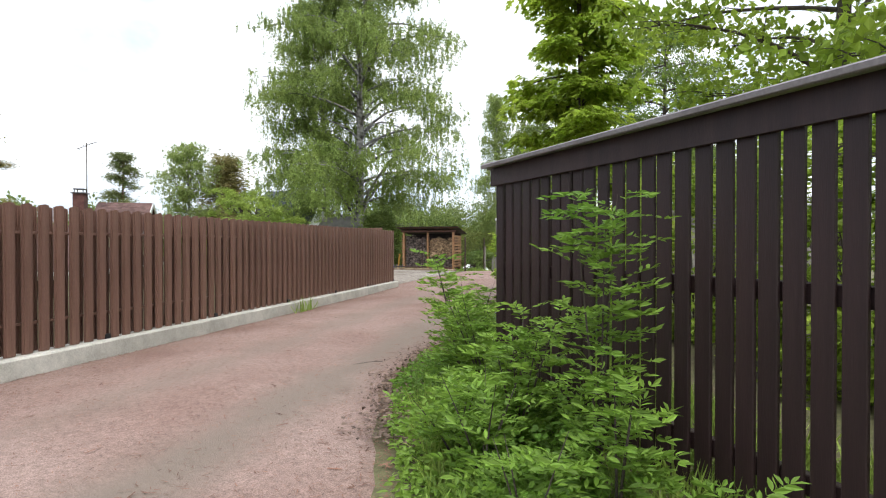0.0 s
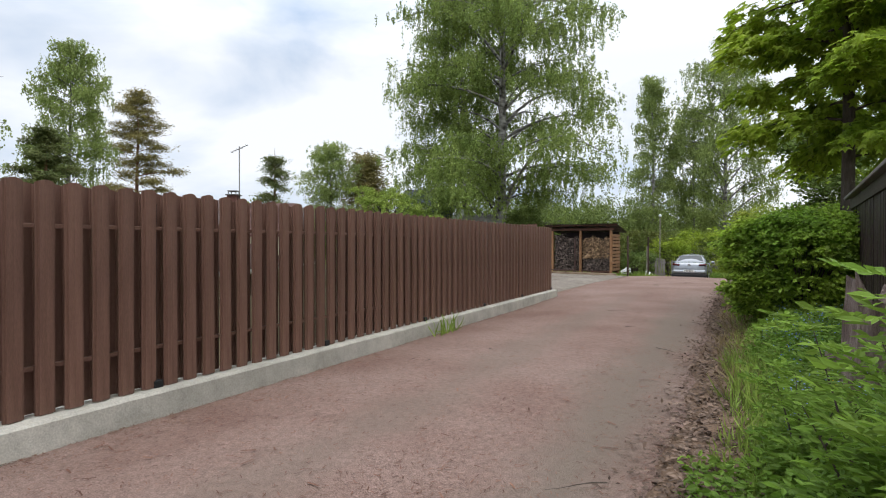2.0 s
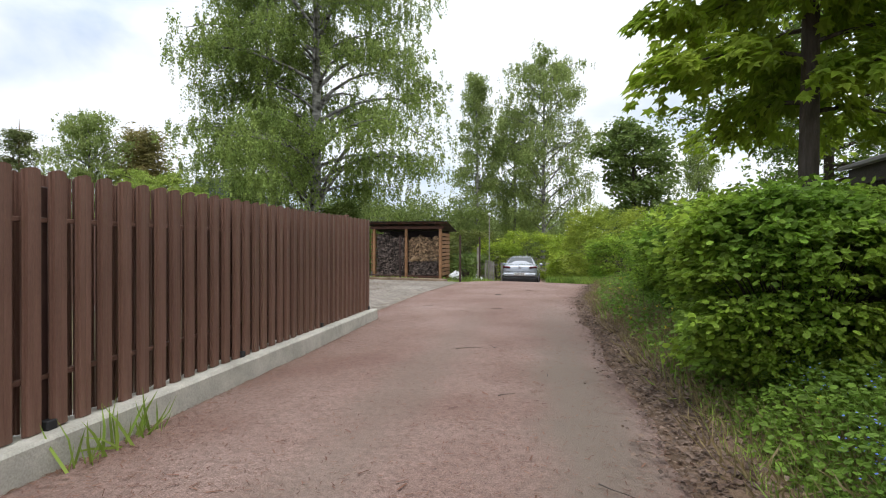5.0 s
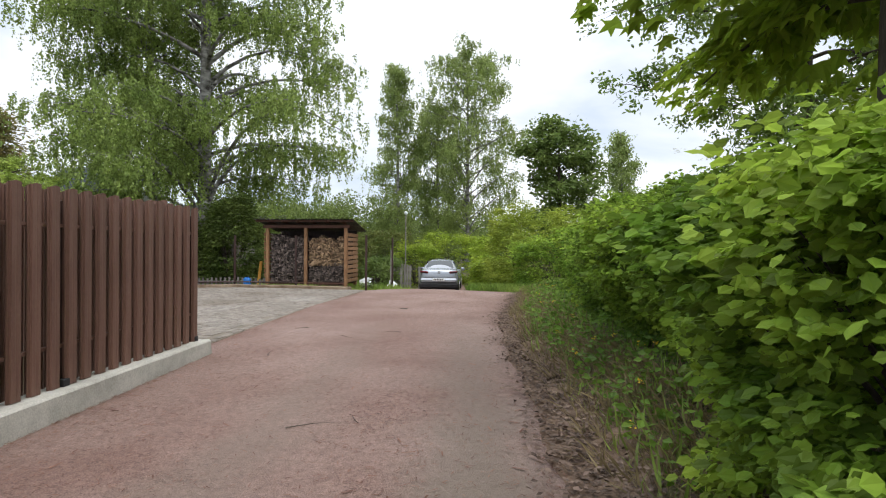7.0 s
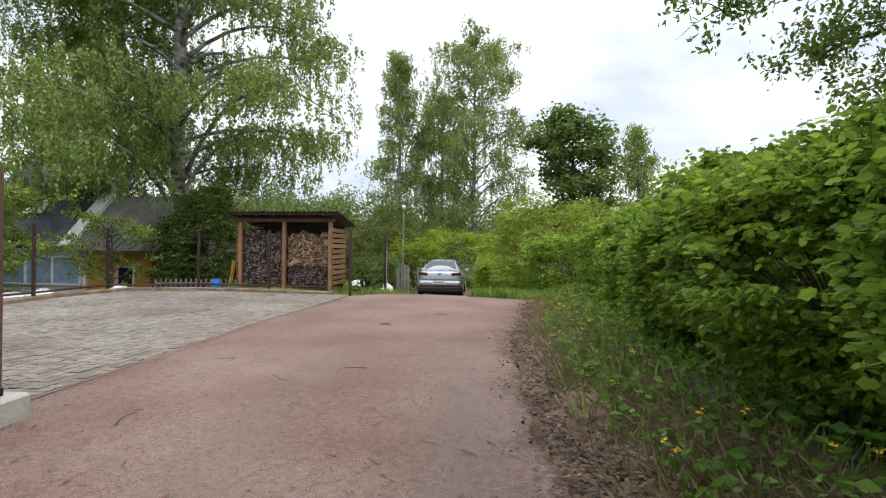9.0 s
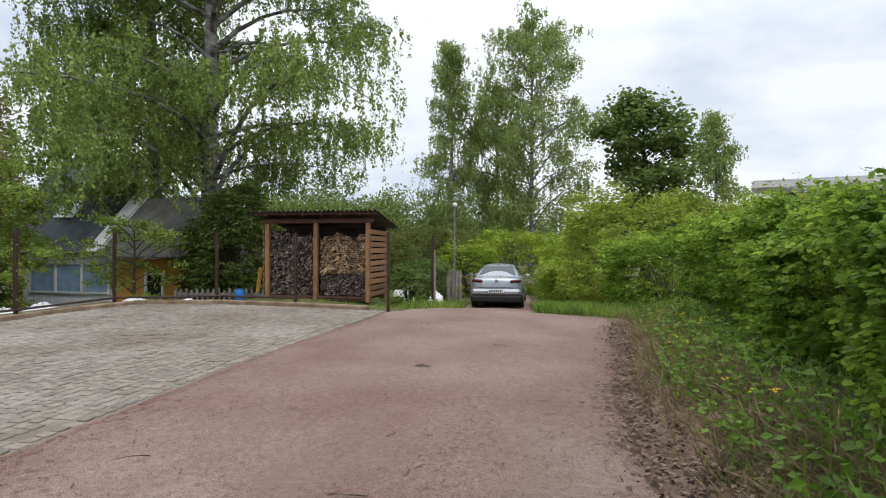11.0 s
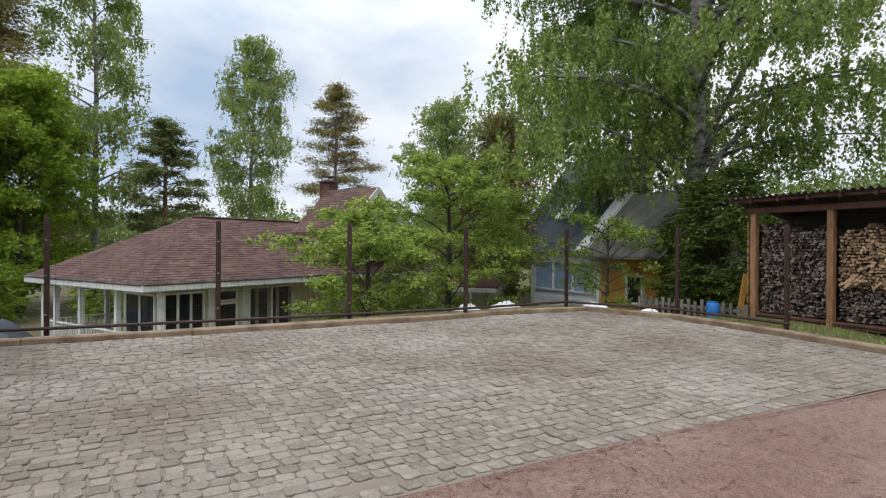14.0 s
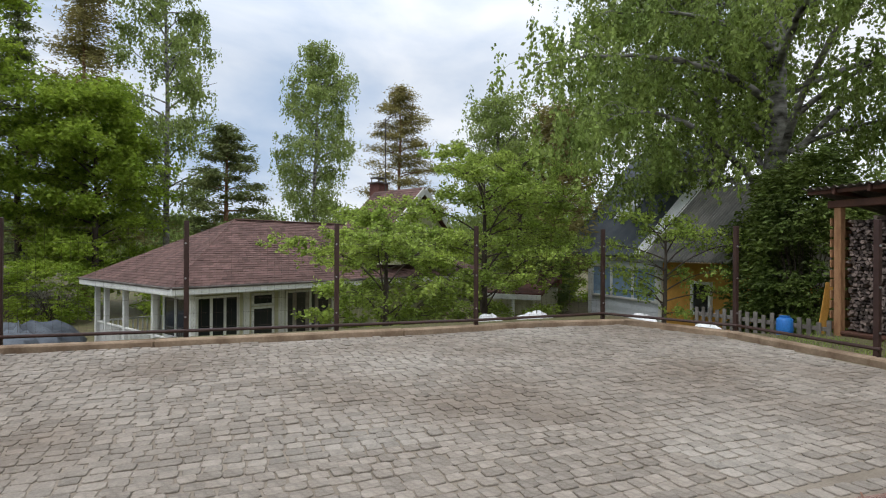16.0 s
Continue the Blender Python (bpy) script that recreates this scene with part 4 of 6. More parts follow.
tiered_maple("lane-side maple with tiers of large fresh green leaves", 0.05, 13.75, 9.0, 2.4, 1.75, 40, 27)
tree("bird_cherry_tree", "small-leaved tree overhanging the hedge, dark green", 2.75, 18.9, 8.0, 2.2, 2.5, dome, L_CHERRY, M_BARK, 44, 40000, 0.085, OVAL, rise=0.35, droop=0.4, seed=37, tr=0.1, jitter=0.2, subs=9, tufts=5)
tree("maple_tree", "slender tree behind the dark fence, fresh green", 3.6, 9.0, 10.5, 2.4, 3.4, dome, L_OAK, M_BARK, 34, 18000, 0.13, rise=0.6, droop=0.3, seed=28, tr=0.12, jitter=0.3)
tree("birch_tree", "slender tree behind the dark fence, fresh green", 4.6, 6.0, 11.0, 2.4, 3.2, dome, L_OAK, M_BARK, 30, 14000, 0.13, rise=0.6, droop=0.3, seed=29, tr=0.13, jitter=0.3)


# ---- shrubs and hedges ----
def shrub(name, label, x, y, rx, ry, h, leaf, n_leaf, size, seed, shape=OVAL, category="shrub", lift=0.0, lumps=0.26, flat=0.3, rz=0.0):
    rng = np.random.default_rng(seed)
    z0 = float(height_at(x, y)) - 0.03
    t = thing(name, label, category, pose(x, y, z0, 0, 0, rz), group="shrubs and hedges")
    nc = max(40, n_leaf // 20)
    d = rng.normal(size=(nc, 3))
    d[:, 2] += 0.15
    d = unit(d)
    lump = np.zeros(nc)
    for k in range(26):
        c = unit(rng.normal(size=3) + np.array([0, 0, 0.3]))
        lump = np.maximum(lump, np.exp(-((d - c) ** 2).sum(1) / rng.uniform(0.03, 0.09)) * rng.uniform(0.3, 1.0))
    r = (1 - lumps + lumps * lump) * (1 - np.abs(rng.normal(size=nc)) * 0.1)
    full = np.sign(d) * np.abs(d) ** 0.7
    c = np.stack([full[:, 0] * rx * r, full[:, 1] * ry * r, h * 0.42 + full[:, 2] * h * 0.58 * r], -1)
    c[:, 2] = np.where(c[:, 2] < 0.05, rng.uniform(0.05, 0.5, nc) * h, c[:, 2])
    # each spray is a flat, slightly drooping fan of leaves that points outwards
    k = rng.integers(0, nc, n_leaf)
    o = unit(d[k] * np.array([1, 1, 0.3]) + rng.normal(size=(n_leaf, 3)) * np.array([0.5, 0.5, 0.12]))
    reach = rng.uniform(-0.5, 1.0, n_leaf)[:, None] * size * 2.6
    p = c[k] + o * reach + rng.normal(size=(n_leaf, 3)) * np.array([0.5, 0.5, 0.22]) * size
    p[:, 2] = np.maximum(p[:, 2], 0.03) + lift
    axis = o * np.array([1, 1, 0.5]) + rng.normal(size=(n_leaf, 3)) * np.array([0.5, 0.5, 0.2]) - np.array([0, 0, 0.2])
    leaves("foliage", p, axis, size * rng.uniform(0.6, 1.3, n_leaf), shape, leaf, t, rng, flat, face=unit(d[k] * np.array([1, 1, 0.4]) + np.array([0, 0, 0.85])) * 0.6)
    m = 46
    a = rng.uniform(0, 2 * np.pi, m)
    s = np.linspace(0, 1, 5)
    e = rng.uniform(0.4, 0.72, m)
    top = h * rng.uniform(0.45, 0.76, m)
    st = np.stack([(0.12 + e[:, None] * s ** 1.3) * rx * np.cos(a)[:, None] * 0.9, (0.12 + e[:, None] * s ** 1.3) * ry * np.sin(a)[:, None] * 0.9, top[:, None] * s ** 0.8 + lift], -1)
    tubes("stem", st, np.full((m, 1), 0.012) * (1.1 - s[None]), M_BARK, t, 4)
    return t


HG = "dense leafy green hedge shrub beside the lane"
shrub("hedge_shrub", HG, -0.7, 12.2, 1.1, 1.2, 1.82, L_HEDGE, 40000, 0.06, 41, shape=LOBED, lumps=0.36)
for k, (x, y, rx, ry, h) in enumerate([(-0.05, 14.3, 1.22, 1.5, 1.84), (0.1, 16.6, 1.4, 1.6, 2.1), (0.3, 19.0, 1.45, 1.6, 1.9), (0.65, 21.4, 1.4, 1.6, 1.85), (0.95, 23.9, 1.4, 1.7, 2.05), (1.3, 26.4, 1.35, 1.5, 1.95)]):
    shrub("hedge_shrub", HG, x, y, rx, ry, h, L_HEDGE, 52000 if k < 3 else 30000, 0.06, 50 + k, shape=LOBED, lumps=0.38)
for k, (x, y, h) in enumerate([(3.6, 3.6, 2.9), (2.6, 5.8, 2.9), (1.6, 8.4, 2.6), (4.9, 1.2, 3.0)]):
    shrub("shrub", "green garden bushes behind the dark slatted fence", x, y, 1.4, 1.5, h, L_OAK, 15000, 0.09, 160 + k)
shrub("shrub", "big rounded yellow-green shrub past the hedge", 0.3, 32.0, 2.3, 2.2, 3.7, L_SHRUB, 22000, 0.1, 60)
shrub("shrub", "big rounded yellow-green shrub past the hedge", 3.6, 31.0, 2.4, 2.4, 3.4, L_SHRUB, 20000, 0.1, 61)
shrub("shrub", "big rounded green shrub past the hedge", 0.8, 29.6, 1.9, 1.3, 2.1, L_HEDGE, 15000, 0.09, 62)
shrub("shrub", "big rounded green shrub past the hedge", 3.2, 28.2, 1.6, 1.4, 2.4, L_SHRUB, 14000, 0.09, 63)
for k, (x, y, rx, h) in enumerate([(-3.2, 41.5, 2.2, 3.2), (-0.3, 38.8, 2.0, 3.0), (-1.2, 35.0, 1.0, 1.8)]):
    shrub("shrub", "bright green bushes behind the parked car", x, y, rx, 1.6, h, L_LIME, 13000, 0.11, 70 + k)
for k, (x, y, rx, h, lf) in enumerate([(-9.4, 41.0, 2.0, 3.0, L_OLIVE), (-6.6, 40.5, 1.9, 3.1, L_OLIVE), (-8.0, 36.5, 1.5, 2.2, L_OLIVE), (-6.3, 36.4, 1.0, 1.7, L_DARKMAPLE), (-5.0, 39.6, 1.5, 2.6, L_LIME)]):
    shrub("shrub", "tangled olive-green bushes behind the firewood shed", x, y, rx, 1.4, h, lf, 12000, 0.09, 90 + k)
shrub("ivy_hedge", "tall dark column overgrown with ivy", -12.2, 33.4, 1.25, 1.0, 5.0, L_IVY, 26000, 0.11, 80, lumps=0.3, flat=0.3)
shrub("ivy_hedge", "dark column overgrown with ivy", -13.6, 34.0, 0.9, 0.9, 3.9, L_IVY, 14000, 0.11, 83, lumps=0.35, flat=0.3)
shrub("shrub", "dense low dark green garden bush", -22.4, 32.6, 2.0, 1.5, 2.8, L_DARKMAPLE, 14000, 0.1, 81)
shrub("shrub", "small green shrub growing by the gate post", -5.75, 30.9, 0.36, 0.4, 1.25, L_DARKMAPLE, 1500, 0.1, 82)

for k, (x, y, rx, h) in enumerate([(-34.0, 9.0, 3.0, 3.2), (-37.0, 14.0, 3.0, 3.5), (-38.0, 19.5, 3.0, 3.5), (-37.0, 26.0, 3.0, 4.0), (-33.0, 33.0, 3.0, 4.0), (-27.0, 37.5, 2.6, 3.6), (-24.5, 9.0, 2.4, 2.6), (-29.0, 7.0, 2.6, 3.0)]):
    shrub("shrub", "shady green garden bush under the trees", x, y, rx, 2.2, h, L_OAK, 9000, 0.16, 170 + k)

# far woods as one joined mass of foliage clumps
rng = np.random.default_rng(90)
P = []
for k in range(420):
    a = rng.uniform(-70, 120)
    dist = rng.uniform(78, 120)
    cx_, cy_ = -3 - dist * math.sin(radians(a)), 14 + dist * math.cos(radians(a))
    hh = rng.uniform(5.0, 9.5)
    n = 520
    d = unit(rng.normal(size=(n, 3)))
    P.append(np.array([cx_, cy_, hh * 0.5 - 1]) + d * np.array([3.2, 3.2, hh * 0.55]) * rng.uniform(0.6, 1.0, (n, 1)))
P = np.concatenate(P)
far_woods = leaves("far_woods", P, rng.normal(size=P.shape), rng.uniform(0.35, 0.75, len(P)), LEAF, L_WOODS, None, rng)
tagged(far_woods, "soft green mass of distant woodland round the gardens", "woods", kind="stuff")
P = []
for k in range(46):
    cx_, cy_ = rng.uniform(-26, -8), rng.uniform(52, 70)
    hh = rng.uniform(4.5, 7.8)
    n = 2600
    d = unit(rng.normal(size=(n, 3)))
    P.append(np.array([cx_, cy_, hh * 0.5 - 1]) + d * np.array([2.4, 2.4, hh * 0.55]) * rng.uniform(0.6, 1.0, (n, 1)))
P = np.concatenate(P)
tagged(leaves("thicket", P, rng.normal(size=P.shape), rng.uniform(0.14, 0.3, len(P)), LEAF, L_WOODS, None, rng), "light green thicket behind the shed", "woods", kind="stuff")


# ---- parked car ----
def parked_car(m):
    """A saloon, its rear at y = 0, facing +y."""
    car = thing("car", "silver-blue saloon car parked beyond the gate, seen from behind", "car", m)
    # stations along the car: y, sill z, half width, belt z, roof half width, roof z
    st = [(0.0, 0.42, 0.74, 0.62, 0.70, 0.70), (0.05, 0.30, 0.82, 0.72, 0.74, 0.98), (0.14, 0.26, 0.845, 0.86, 0.74, 1.035), (0.45, 0.24, 0.86, 0.90, 0.72, 1.06),
          (0.55, 0.24, 0.865, 0.91, 0.69, 1.10), (1.1, 0.24, 0.87, 0.92, 0.57, 1.405), (1.7, 0.24, 0.875, 0.92, 0.55, 1.455), (2.4, 0.24, 0.875, 0.91, 0.56, 1.44),
          (3.0, 0.24, 0.875, 0.90, 0.66, 1.15), (3.3, 0.24, 0.87, 0.88, 0.72, 0.98), (4.0, 0.25, 0.84, 0.80, 0.70, 0.88), (4.35, 0.32, 0.74, 0.62, 0.6, 0.70)]
    bm = bmesh.new()
    rings = []
    for y, z0, w, zb, wr, zr in st:
        half = [(w * 0.93, z0), (w, z0 + 0.16), (w, (z0 + zb) / 2 + 0.08), (w * 0.985, zb), (wr + (w - wr) * 0.12, zb + (zr - zb) * 0.85), (wr * 0.82, zr - 0.006), (wr * 0.4, zr + 0.012)]
        pts = [(x, z) for x, z in half] + [(-x, z) for x, z in half[::-1]]
        rings.append([bm.verts.new((x, y, z)) for x, z in pts])
    for p, q in zip(rings, rings[1:]):
        for k in range(len(p)):
            j = (k + 1) % len(p)
            bm.faces.new((p[k], p[j], q[j], q[k]))
    bm.faces.new(rings[0])
    bm.faces.new(rings[-1][::-1])
    bmesh.ops.recalc_face_normals(bm, faces=bm.faces)
    body = part("body", bm, M_CARPAINT, car, smooth=True)
    sub = body.modifiers.new("round", "SUBSURF")
    sub.levels = sub.render_levels = 2
    # rear window on the slope, with its frame
    def quad(name, pts, material, label="", t=0.012):
        bm = bmesh.new()
        vs = [bm.verts.new(p) for p in pts]
        f = bm.faces.new(vs)
        bm.normal_update()
        r = bmesh.ops.extrude_face_region(bm, geom=[f])
        nrm = f.normal.copy()
        bmesh.ops.translate(bm, vec=nrm * t, verts=[v for v in r["geom"] if isinstance(v, bmesh.types.BMVert)])
        bmesh.ops.recalc_face_normals(bm, faces=bm.faces)
        return part(name, bm, material, car, label)
    quad("rear_window", [(-0.62, 0.555, 1.105), (0.62, 0.555, 1.105), (0.5, 1.03, 1.385), (-0.5, 1.03, 1.385)], M_CARGLASS)
    for s in (1, -1):
        quad("side_window", [(s * 0.80, 0.95, 1.0), (s * 0.81, 2.55, 1.0), (s * 0.60, 2.35, 1.38), (s * 0.60, 1.25, 1.38)][::s], M_CARGLASS)
        tl = one("tail_light", M_RED, car, (s * 0.63, 0.045, 0.93), (0.36, 0.13, 0.095), rz=s * 10, ry=s * -4, label="dark red tail light", bevel=0.03)
        one("lens_strip", M_BLACK, tl, (s * 0.62, -0.02, 0.925), (0.22, 0.012, 0.016), rz=s * 9, bevel=0.003)
        one("mirror", M_CARPAINT, car, (s * 0.96, 2.75, 0.98), (0.18, 0.1, 0.13), bevel=0.03)
        for y in (0.75, 3.4):
            wheel = new("wheel")
            wheel.parent = car
            part("tyre", rod(bmesh.new(), (s * 0.68, y, 0.31), (s * 0.875, y, 0.31), 0.31, n=24), M_RUBBER, wheel)
            part("rim", rod(bmesh.new(), (s * 0.86, y, 0.31), (s * 0.885, y, 0.31), 0.2, n=20), M_RIM, wheel)
    one("rear_bumper", M_CARPAINT, car, (0, 0.0, 0.56), (1.62, 0.2, 0.22), label="silver-blue rear bumper", bevel=0.07)
    one("bumper_lower", M_BLACK, car, (0, 0.01, 0.345), (1.66, 0.24, 0.22), label="black lower bumper", bevel=0.05)
    one("chrome_strip", M_RIM, car, (0, -0.095, 0.33), (0.9, 0.02, 0.03), bevel=0.006)
    pl = one("number_plate", M_PLATE, car, (0, -0.11, 0.61), (0.52, 0.015, 0.112), bevel=0.003)
    for k in range(6):
        one("plate_mark", M_BLACK, pl, (-0.19 + k * 0.07, -0.119, 0.61), (0.04, 0.004, 0.06), bevel=0.0)
    part("badge", rod(bmesh.new(), (0, -0.0, 0.93), (0, 0.04, 0.93), 0.055, n=20), M_RIM, car)
    one("boot_line", M_BLACK, car, (0, -0.012, 0.72), (1.2, 0.03, 0.008), bevel=0.0)
    one("underside", M_BLACK, car, (0, 2.1, 0.24), (1.5, 3.7, 0.14), bevel=0.03)
    one("aerial_fin", M_CARPAINT, car, (0, 1.25, 1.48), (0.03, 0.12, 0.05), bevel=0.01)
    return car


CAR_Y = 34.3
parked_car(pose(-3.55, CAR_Y, float(height_at(-3.5, 37)) + 0.02, 0, 0, -1.5))


# ---- low house with a hipped roof and a veranda ----
HA = Matrix.Translation((-21.2, 20.2, 0)) @ Matrix(((-0.897, -0.442, 0, 0), (-0.442, 0.897, 0, 0), (0, 0, 1, 0), (0, 0, 0, 1)))
# axes of the house: x runs away along the short eave, y along the long eave (mirrored frame, so parts are built in place)


def ha(u, v, z):
    return HA @ Vector((u, v, z))


def prism(bm, pts, lo, hi):
    """A solid over a plan polygon."""
    a = [bm.verts.new((*p[:2], lo)) for p in pts]
    b = [bm.verts.new((*p[:2], hi)) for p in pts]
    bm.faces.new(a)
    bm.faces.new(b)
    for k in range(len(pts)):
        j = (k + 1) % len(pts)
        bm.faces.new((a[k], a[j], b[j], b[k]))
    bmesh.ops.recalc_face_normals(bm, faces=bm.faces)
    return bm


def hbox(u0, u1, v0, v1, z0, z1):
    return prism(bmesh.new(), [ha(u0, v0, 0), ha(u1, v0, 0), ha(u1, v1, 0), ha(u0, v1, 0)], z0, z1)


EZ, GZ = 0.42, -2.2
house = thing("house", "low pale yellow house with brown hipped roof and white veranda posts", "house")
LU, LV, HU, RISE = 7.8, 15.0, 4.1, 2.2


def course_roof(name, a, b, c, d, material, parent, step=0.15, w=0.22, lift=0.018):
    """Shingle courses on the quad a b (eave) d c (ridge): rows of flat tabs, each overlapping the one below."""
    a, b, c, d = [np.array(p) for p in (a, b, c, d)]
    rows = max(2, int(np.linalg.norm((c + d) / 2 - (a + b) / 2) / step))
    n = unit(np.cross(b - a, c - a))
    n = n if n[2] > 0 else -n
    rng = np.random.default_rng(rows)
    V, F = [], []
    for r in range(rows):
        t0, t1 = r / rows, min(1, (r + 1.15) / rows)
        p0, p1, q0, q1 = a + (c - a) * t0, b + (d - b) * t0, a + (c - a) * t1, b + (d - b) * t1
        L = np.linalg.norm(p1 - p0)
        m = max(1, int(L / w))
        e = np.clip((np.arange(m + 1) + (0.5 if r % 2 else 0)) / m, 0, 1)
        e[0] = 0
        for x0, x1 in zip(e, e[1:]):
            if x1 - x0 < 1e-4:
                continue
            g = 0.006 / max(L, 0.1)
            k = len(V)
            up = lift * rng.uniform(0.7, 1.3)
            V += [p0 + (p1 - p0) * (x0 + g) + n * up, p0 + (p1 - p0) * (x1 - g) + n * up, q0 + (q1 - q0) * (x1 - g) + n * 0.004, q0 + (q1 - q0) * (x0 + g) + n * 0.004,
                  p0 + (p1 - p0) * (x0 + g) - n * 0.004, p0 + (p1 - p0) * (x1 - g) - n * 0.004]
            F += [(k, k + 1, k + 2, k + 3), (k + 4, k + 5, k + 1, k)]
    ob = sheet(name, V, F, material, parent)
    return tagged(ob, kind="stuff")


corner = [ha(0, 0, EZ), ha(LU, 0, EZ), ha(LU, LV, EZ), ha(0, LV, EZ)]
r1, r2 = ha(HU, HU, EZ + RISE), ha(HU, LV - HU, EZ + RISE)
bm = bmesh.new()
cv = [bm.verts.new(p) for p in corner]
e1, e2 = bm.verts.new(r1), bm.verts.new(r2)
for f in ((cv[0], cv[1], e1), (cv[1], cv[2], e2, e1), (cv[2], cv[3], e2), (cv[3], cv[0], e1, e2), tuple(cv)):
    bm.faces.new(f)
bmesh.ops.recalc_face_normals(bm, faces=bm.faces)
main_roof = part("roof", bm, M_BRICK, house, "brown-red shingled hip roof")
course_roof("shingle_course", corner[3], corner[0], r2, r1, M_SHINGLE, main_roof)
course_roof("shingle_course", corner[0], corner[1], r1, r1, M_SHINGLE, main_roof)
course_roof("shingle_course", corner[1], corner[2], r1, r2, M_SHINGLE, main_roof)
part("ridge_cap", bar(bmesh.new(), r1 + Vector((0, 0, 0.02)), r2 + Vector((0, 0, 0.02)), 0.2, 0.05, 0.015), M_SHINGLE, house)
for a, b in ((corner[0], corner[1]), (corner[0], corner[3]), (corner[1], corner[2])):
    part("fascia", bar(bmesh.new(), Vector(a) - Vector((0, 0, 0.14)), Vector(b) - Vector((0, 0, 0.14)), 0.05, 0.2, 0.01), M_WHITE, house)
    part("gutter", bar(bmesh.new(), Vector(a) - Vector((0, 0, 0.03)), Vector(b) - Vector((0, 0, 0.03)), 0.13, 0.07, 0.02), M_CORR, house)
part("soffit", hbox(0.05, LU - 0.05, 0.05, LV - 0.05, EZ - 0.27, EZ - 0.25), M_WHITE, house)
V0 = 1.0
part("wall", hbox(0.9, 3.0, V0, 5.0, GZ - 0.2, EZ - 0.27), M_YELLOW, house, "pale yellow vertical board wall")
part("wall", hbox(0.9, LU - 0.9, 5.0, LV - 0.5, GZ - 0.2, EZ - 0.27), M_YELLOW, house, "pale yellow vertical board wall")
part("floor", hbox(0.3, LU - 0.3, 0.3, 4.99, GZ - 0.25, GZ + 0.12), M_GREYWOOD, house, "grey veranda floor")
for u, v in ((0.45, 0.8), (2.25, 0.45), (4.6, 0.45), (6.4, 0.45), (7.35, 0.45), (7.35, 2.6)):
    part("veranda_post", hbox(u - 0.075, u + 0.075, v - 0.075, v + 0.075, GZ, EZ - 0.27), M_WHITE, house)
for a, b in (((0.45, 0.45), (7.2, 0.45)), ((7.35, 0.45), (7.35, 4.5))):
    A, B = ha(*a, GZ + 1.0), ha(*b, GZ + 1.0)
    rail = part("railing", bar(bmesh.new(), A, B, 0.09, 0.06, 0.01), M_WHITE, house)
    part("lower_rail", bar(bmesh.new(), A - Vector((0, 0, 0.8)), B - Vector((0, 0, 0.8)), 0.07, 0.06, 0.01), M_WHITE, rail)
    n = int((B - A).length / 0.17)
    for k in range(1, n):
        p = A.lerp(B, k / n)
        part("baluster", box(bmesh.new(), (p.x, p.y, GZ + 0.6), (0.05, 0.05, 0.78)), M_WHITE, rail)
# openings of the wall towards the yard (plane u = 0.9) and the veranda (v = V0)


def opening(name, fixed, a, b, z0, z1, mull=1, wall="u", label=""):
    """A framed dark pane set into the wall, with mullions."""
    def q(s0, s1, d0, d1, lo, hi):
        return hbox(fixed - d1, fixed - d0, s0, s1, lo, hi) if wall == "u" else hbox(s0, s1, fixed - d1, fixed - d0, lo, hi)
    win = part(name, q(a, b, -0.02, 0.012, z0, z1), M_GLASS, house, label)
    for s in np.linspace(a, b, mull + 1):
        part("frame", q(s - 0.04, s + 0.04, 0.0, 0.045, z0, z1), M_WHITE, win)
    for z in (z0, z1):
        part("frame", q(a - 0.04, b + 0.04, 0.0, 0.05, z - 0.035, z + 0.035), M_WHITE, win)
    return win


opening("window", 0.9, 1.15, 2.5, GZ + 0.6, EZ - 0.42, 3)
part("pilaster", hbox(0.83, 0.9, 2.68, 2.88, GZ, EZ - 0.28), M_WHITE, house)
door = opening("door", 0.9, 3.02, 3.78, GZ + 0.05, GZ + 1.75, 1, label="dark brown glazed door in a white frame")
part("door_panel", hbox(0.86, 0.888, 3.1, 3.7, GZ + 0.1, GZ + 0.85), M_WOODRED, door)
opening("window", 0.9, 3.02, 3.78, GZ + 1.85, EZ - 0.42, 1)
part("pilaster", hbox(0.83, 0.9, 4.0, 4.2, GZ, EZ - 0.28), M_WHITE, house)
wide = opening("window", 0.9, 4.3, 6.3, GZ + 0.5, EZ - 0.4, 2, label="wide dark window with drawn curtains")
for s0 in (4.56, 5.1, 5.5, 6.1):
    part("curtain", hbox(0.884, 0.892, s0, s0 + 0.16, GZ + 0.6, EZ - 0.45), M_GREYWOOD, wide)
opening("window", V0, 1.1, 2.8, GZ + 0.9, EZ - 0.45, 2, "v")
opening("window", 5.0, 3.6, 5.3, GZ + 0.9, EZ - 0.45, 2, "v")
for s in np.arange(6.6, LV - 0.6, 0.14):
    part("board_batten", hbox(0.876, 0.9, s, s + 0.02, GZ, EZ - 0.3), M_YELLOW, house)
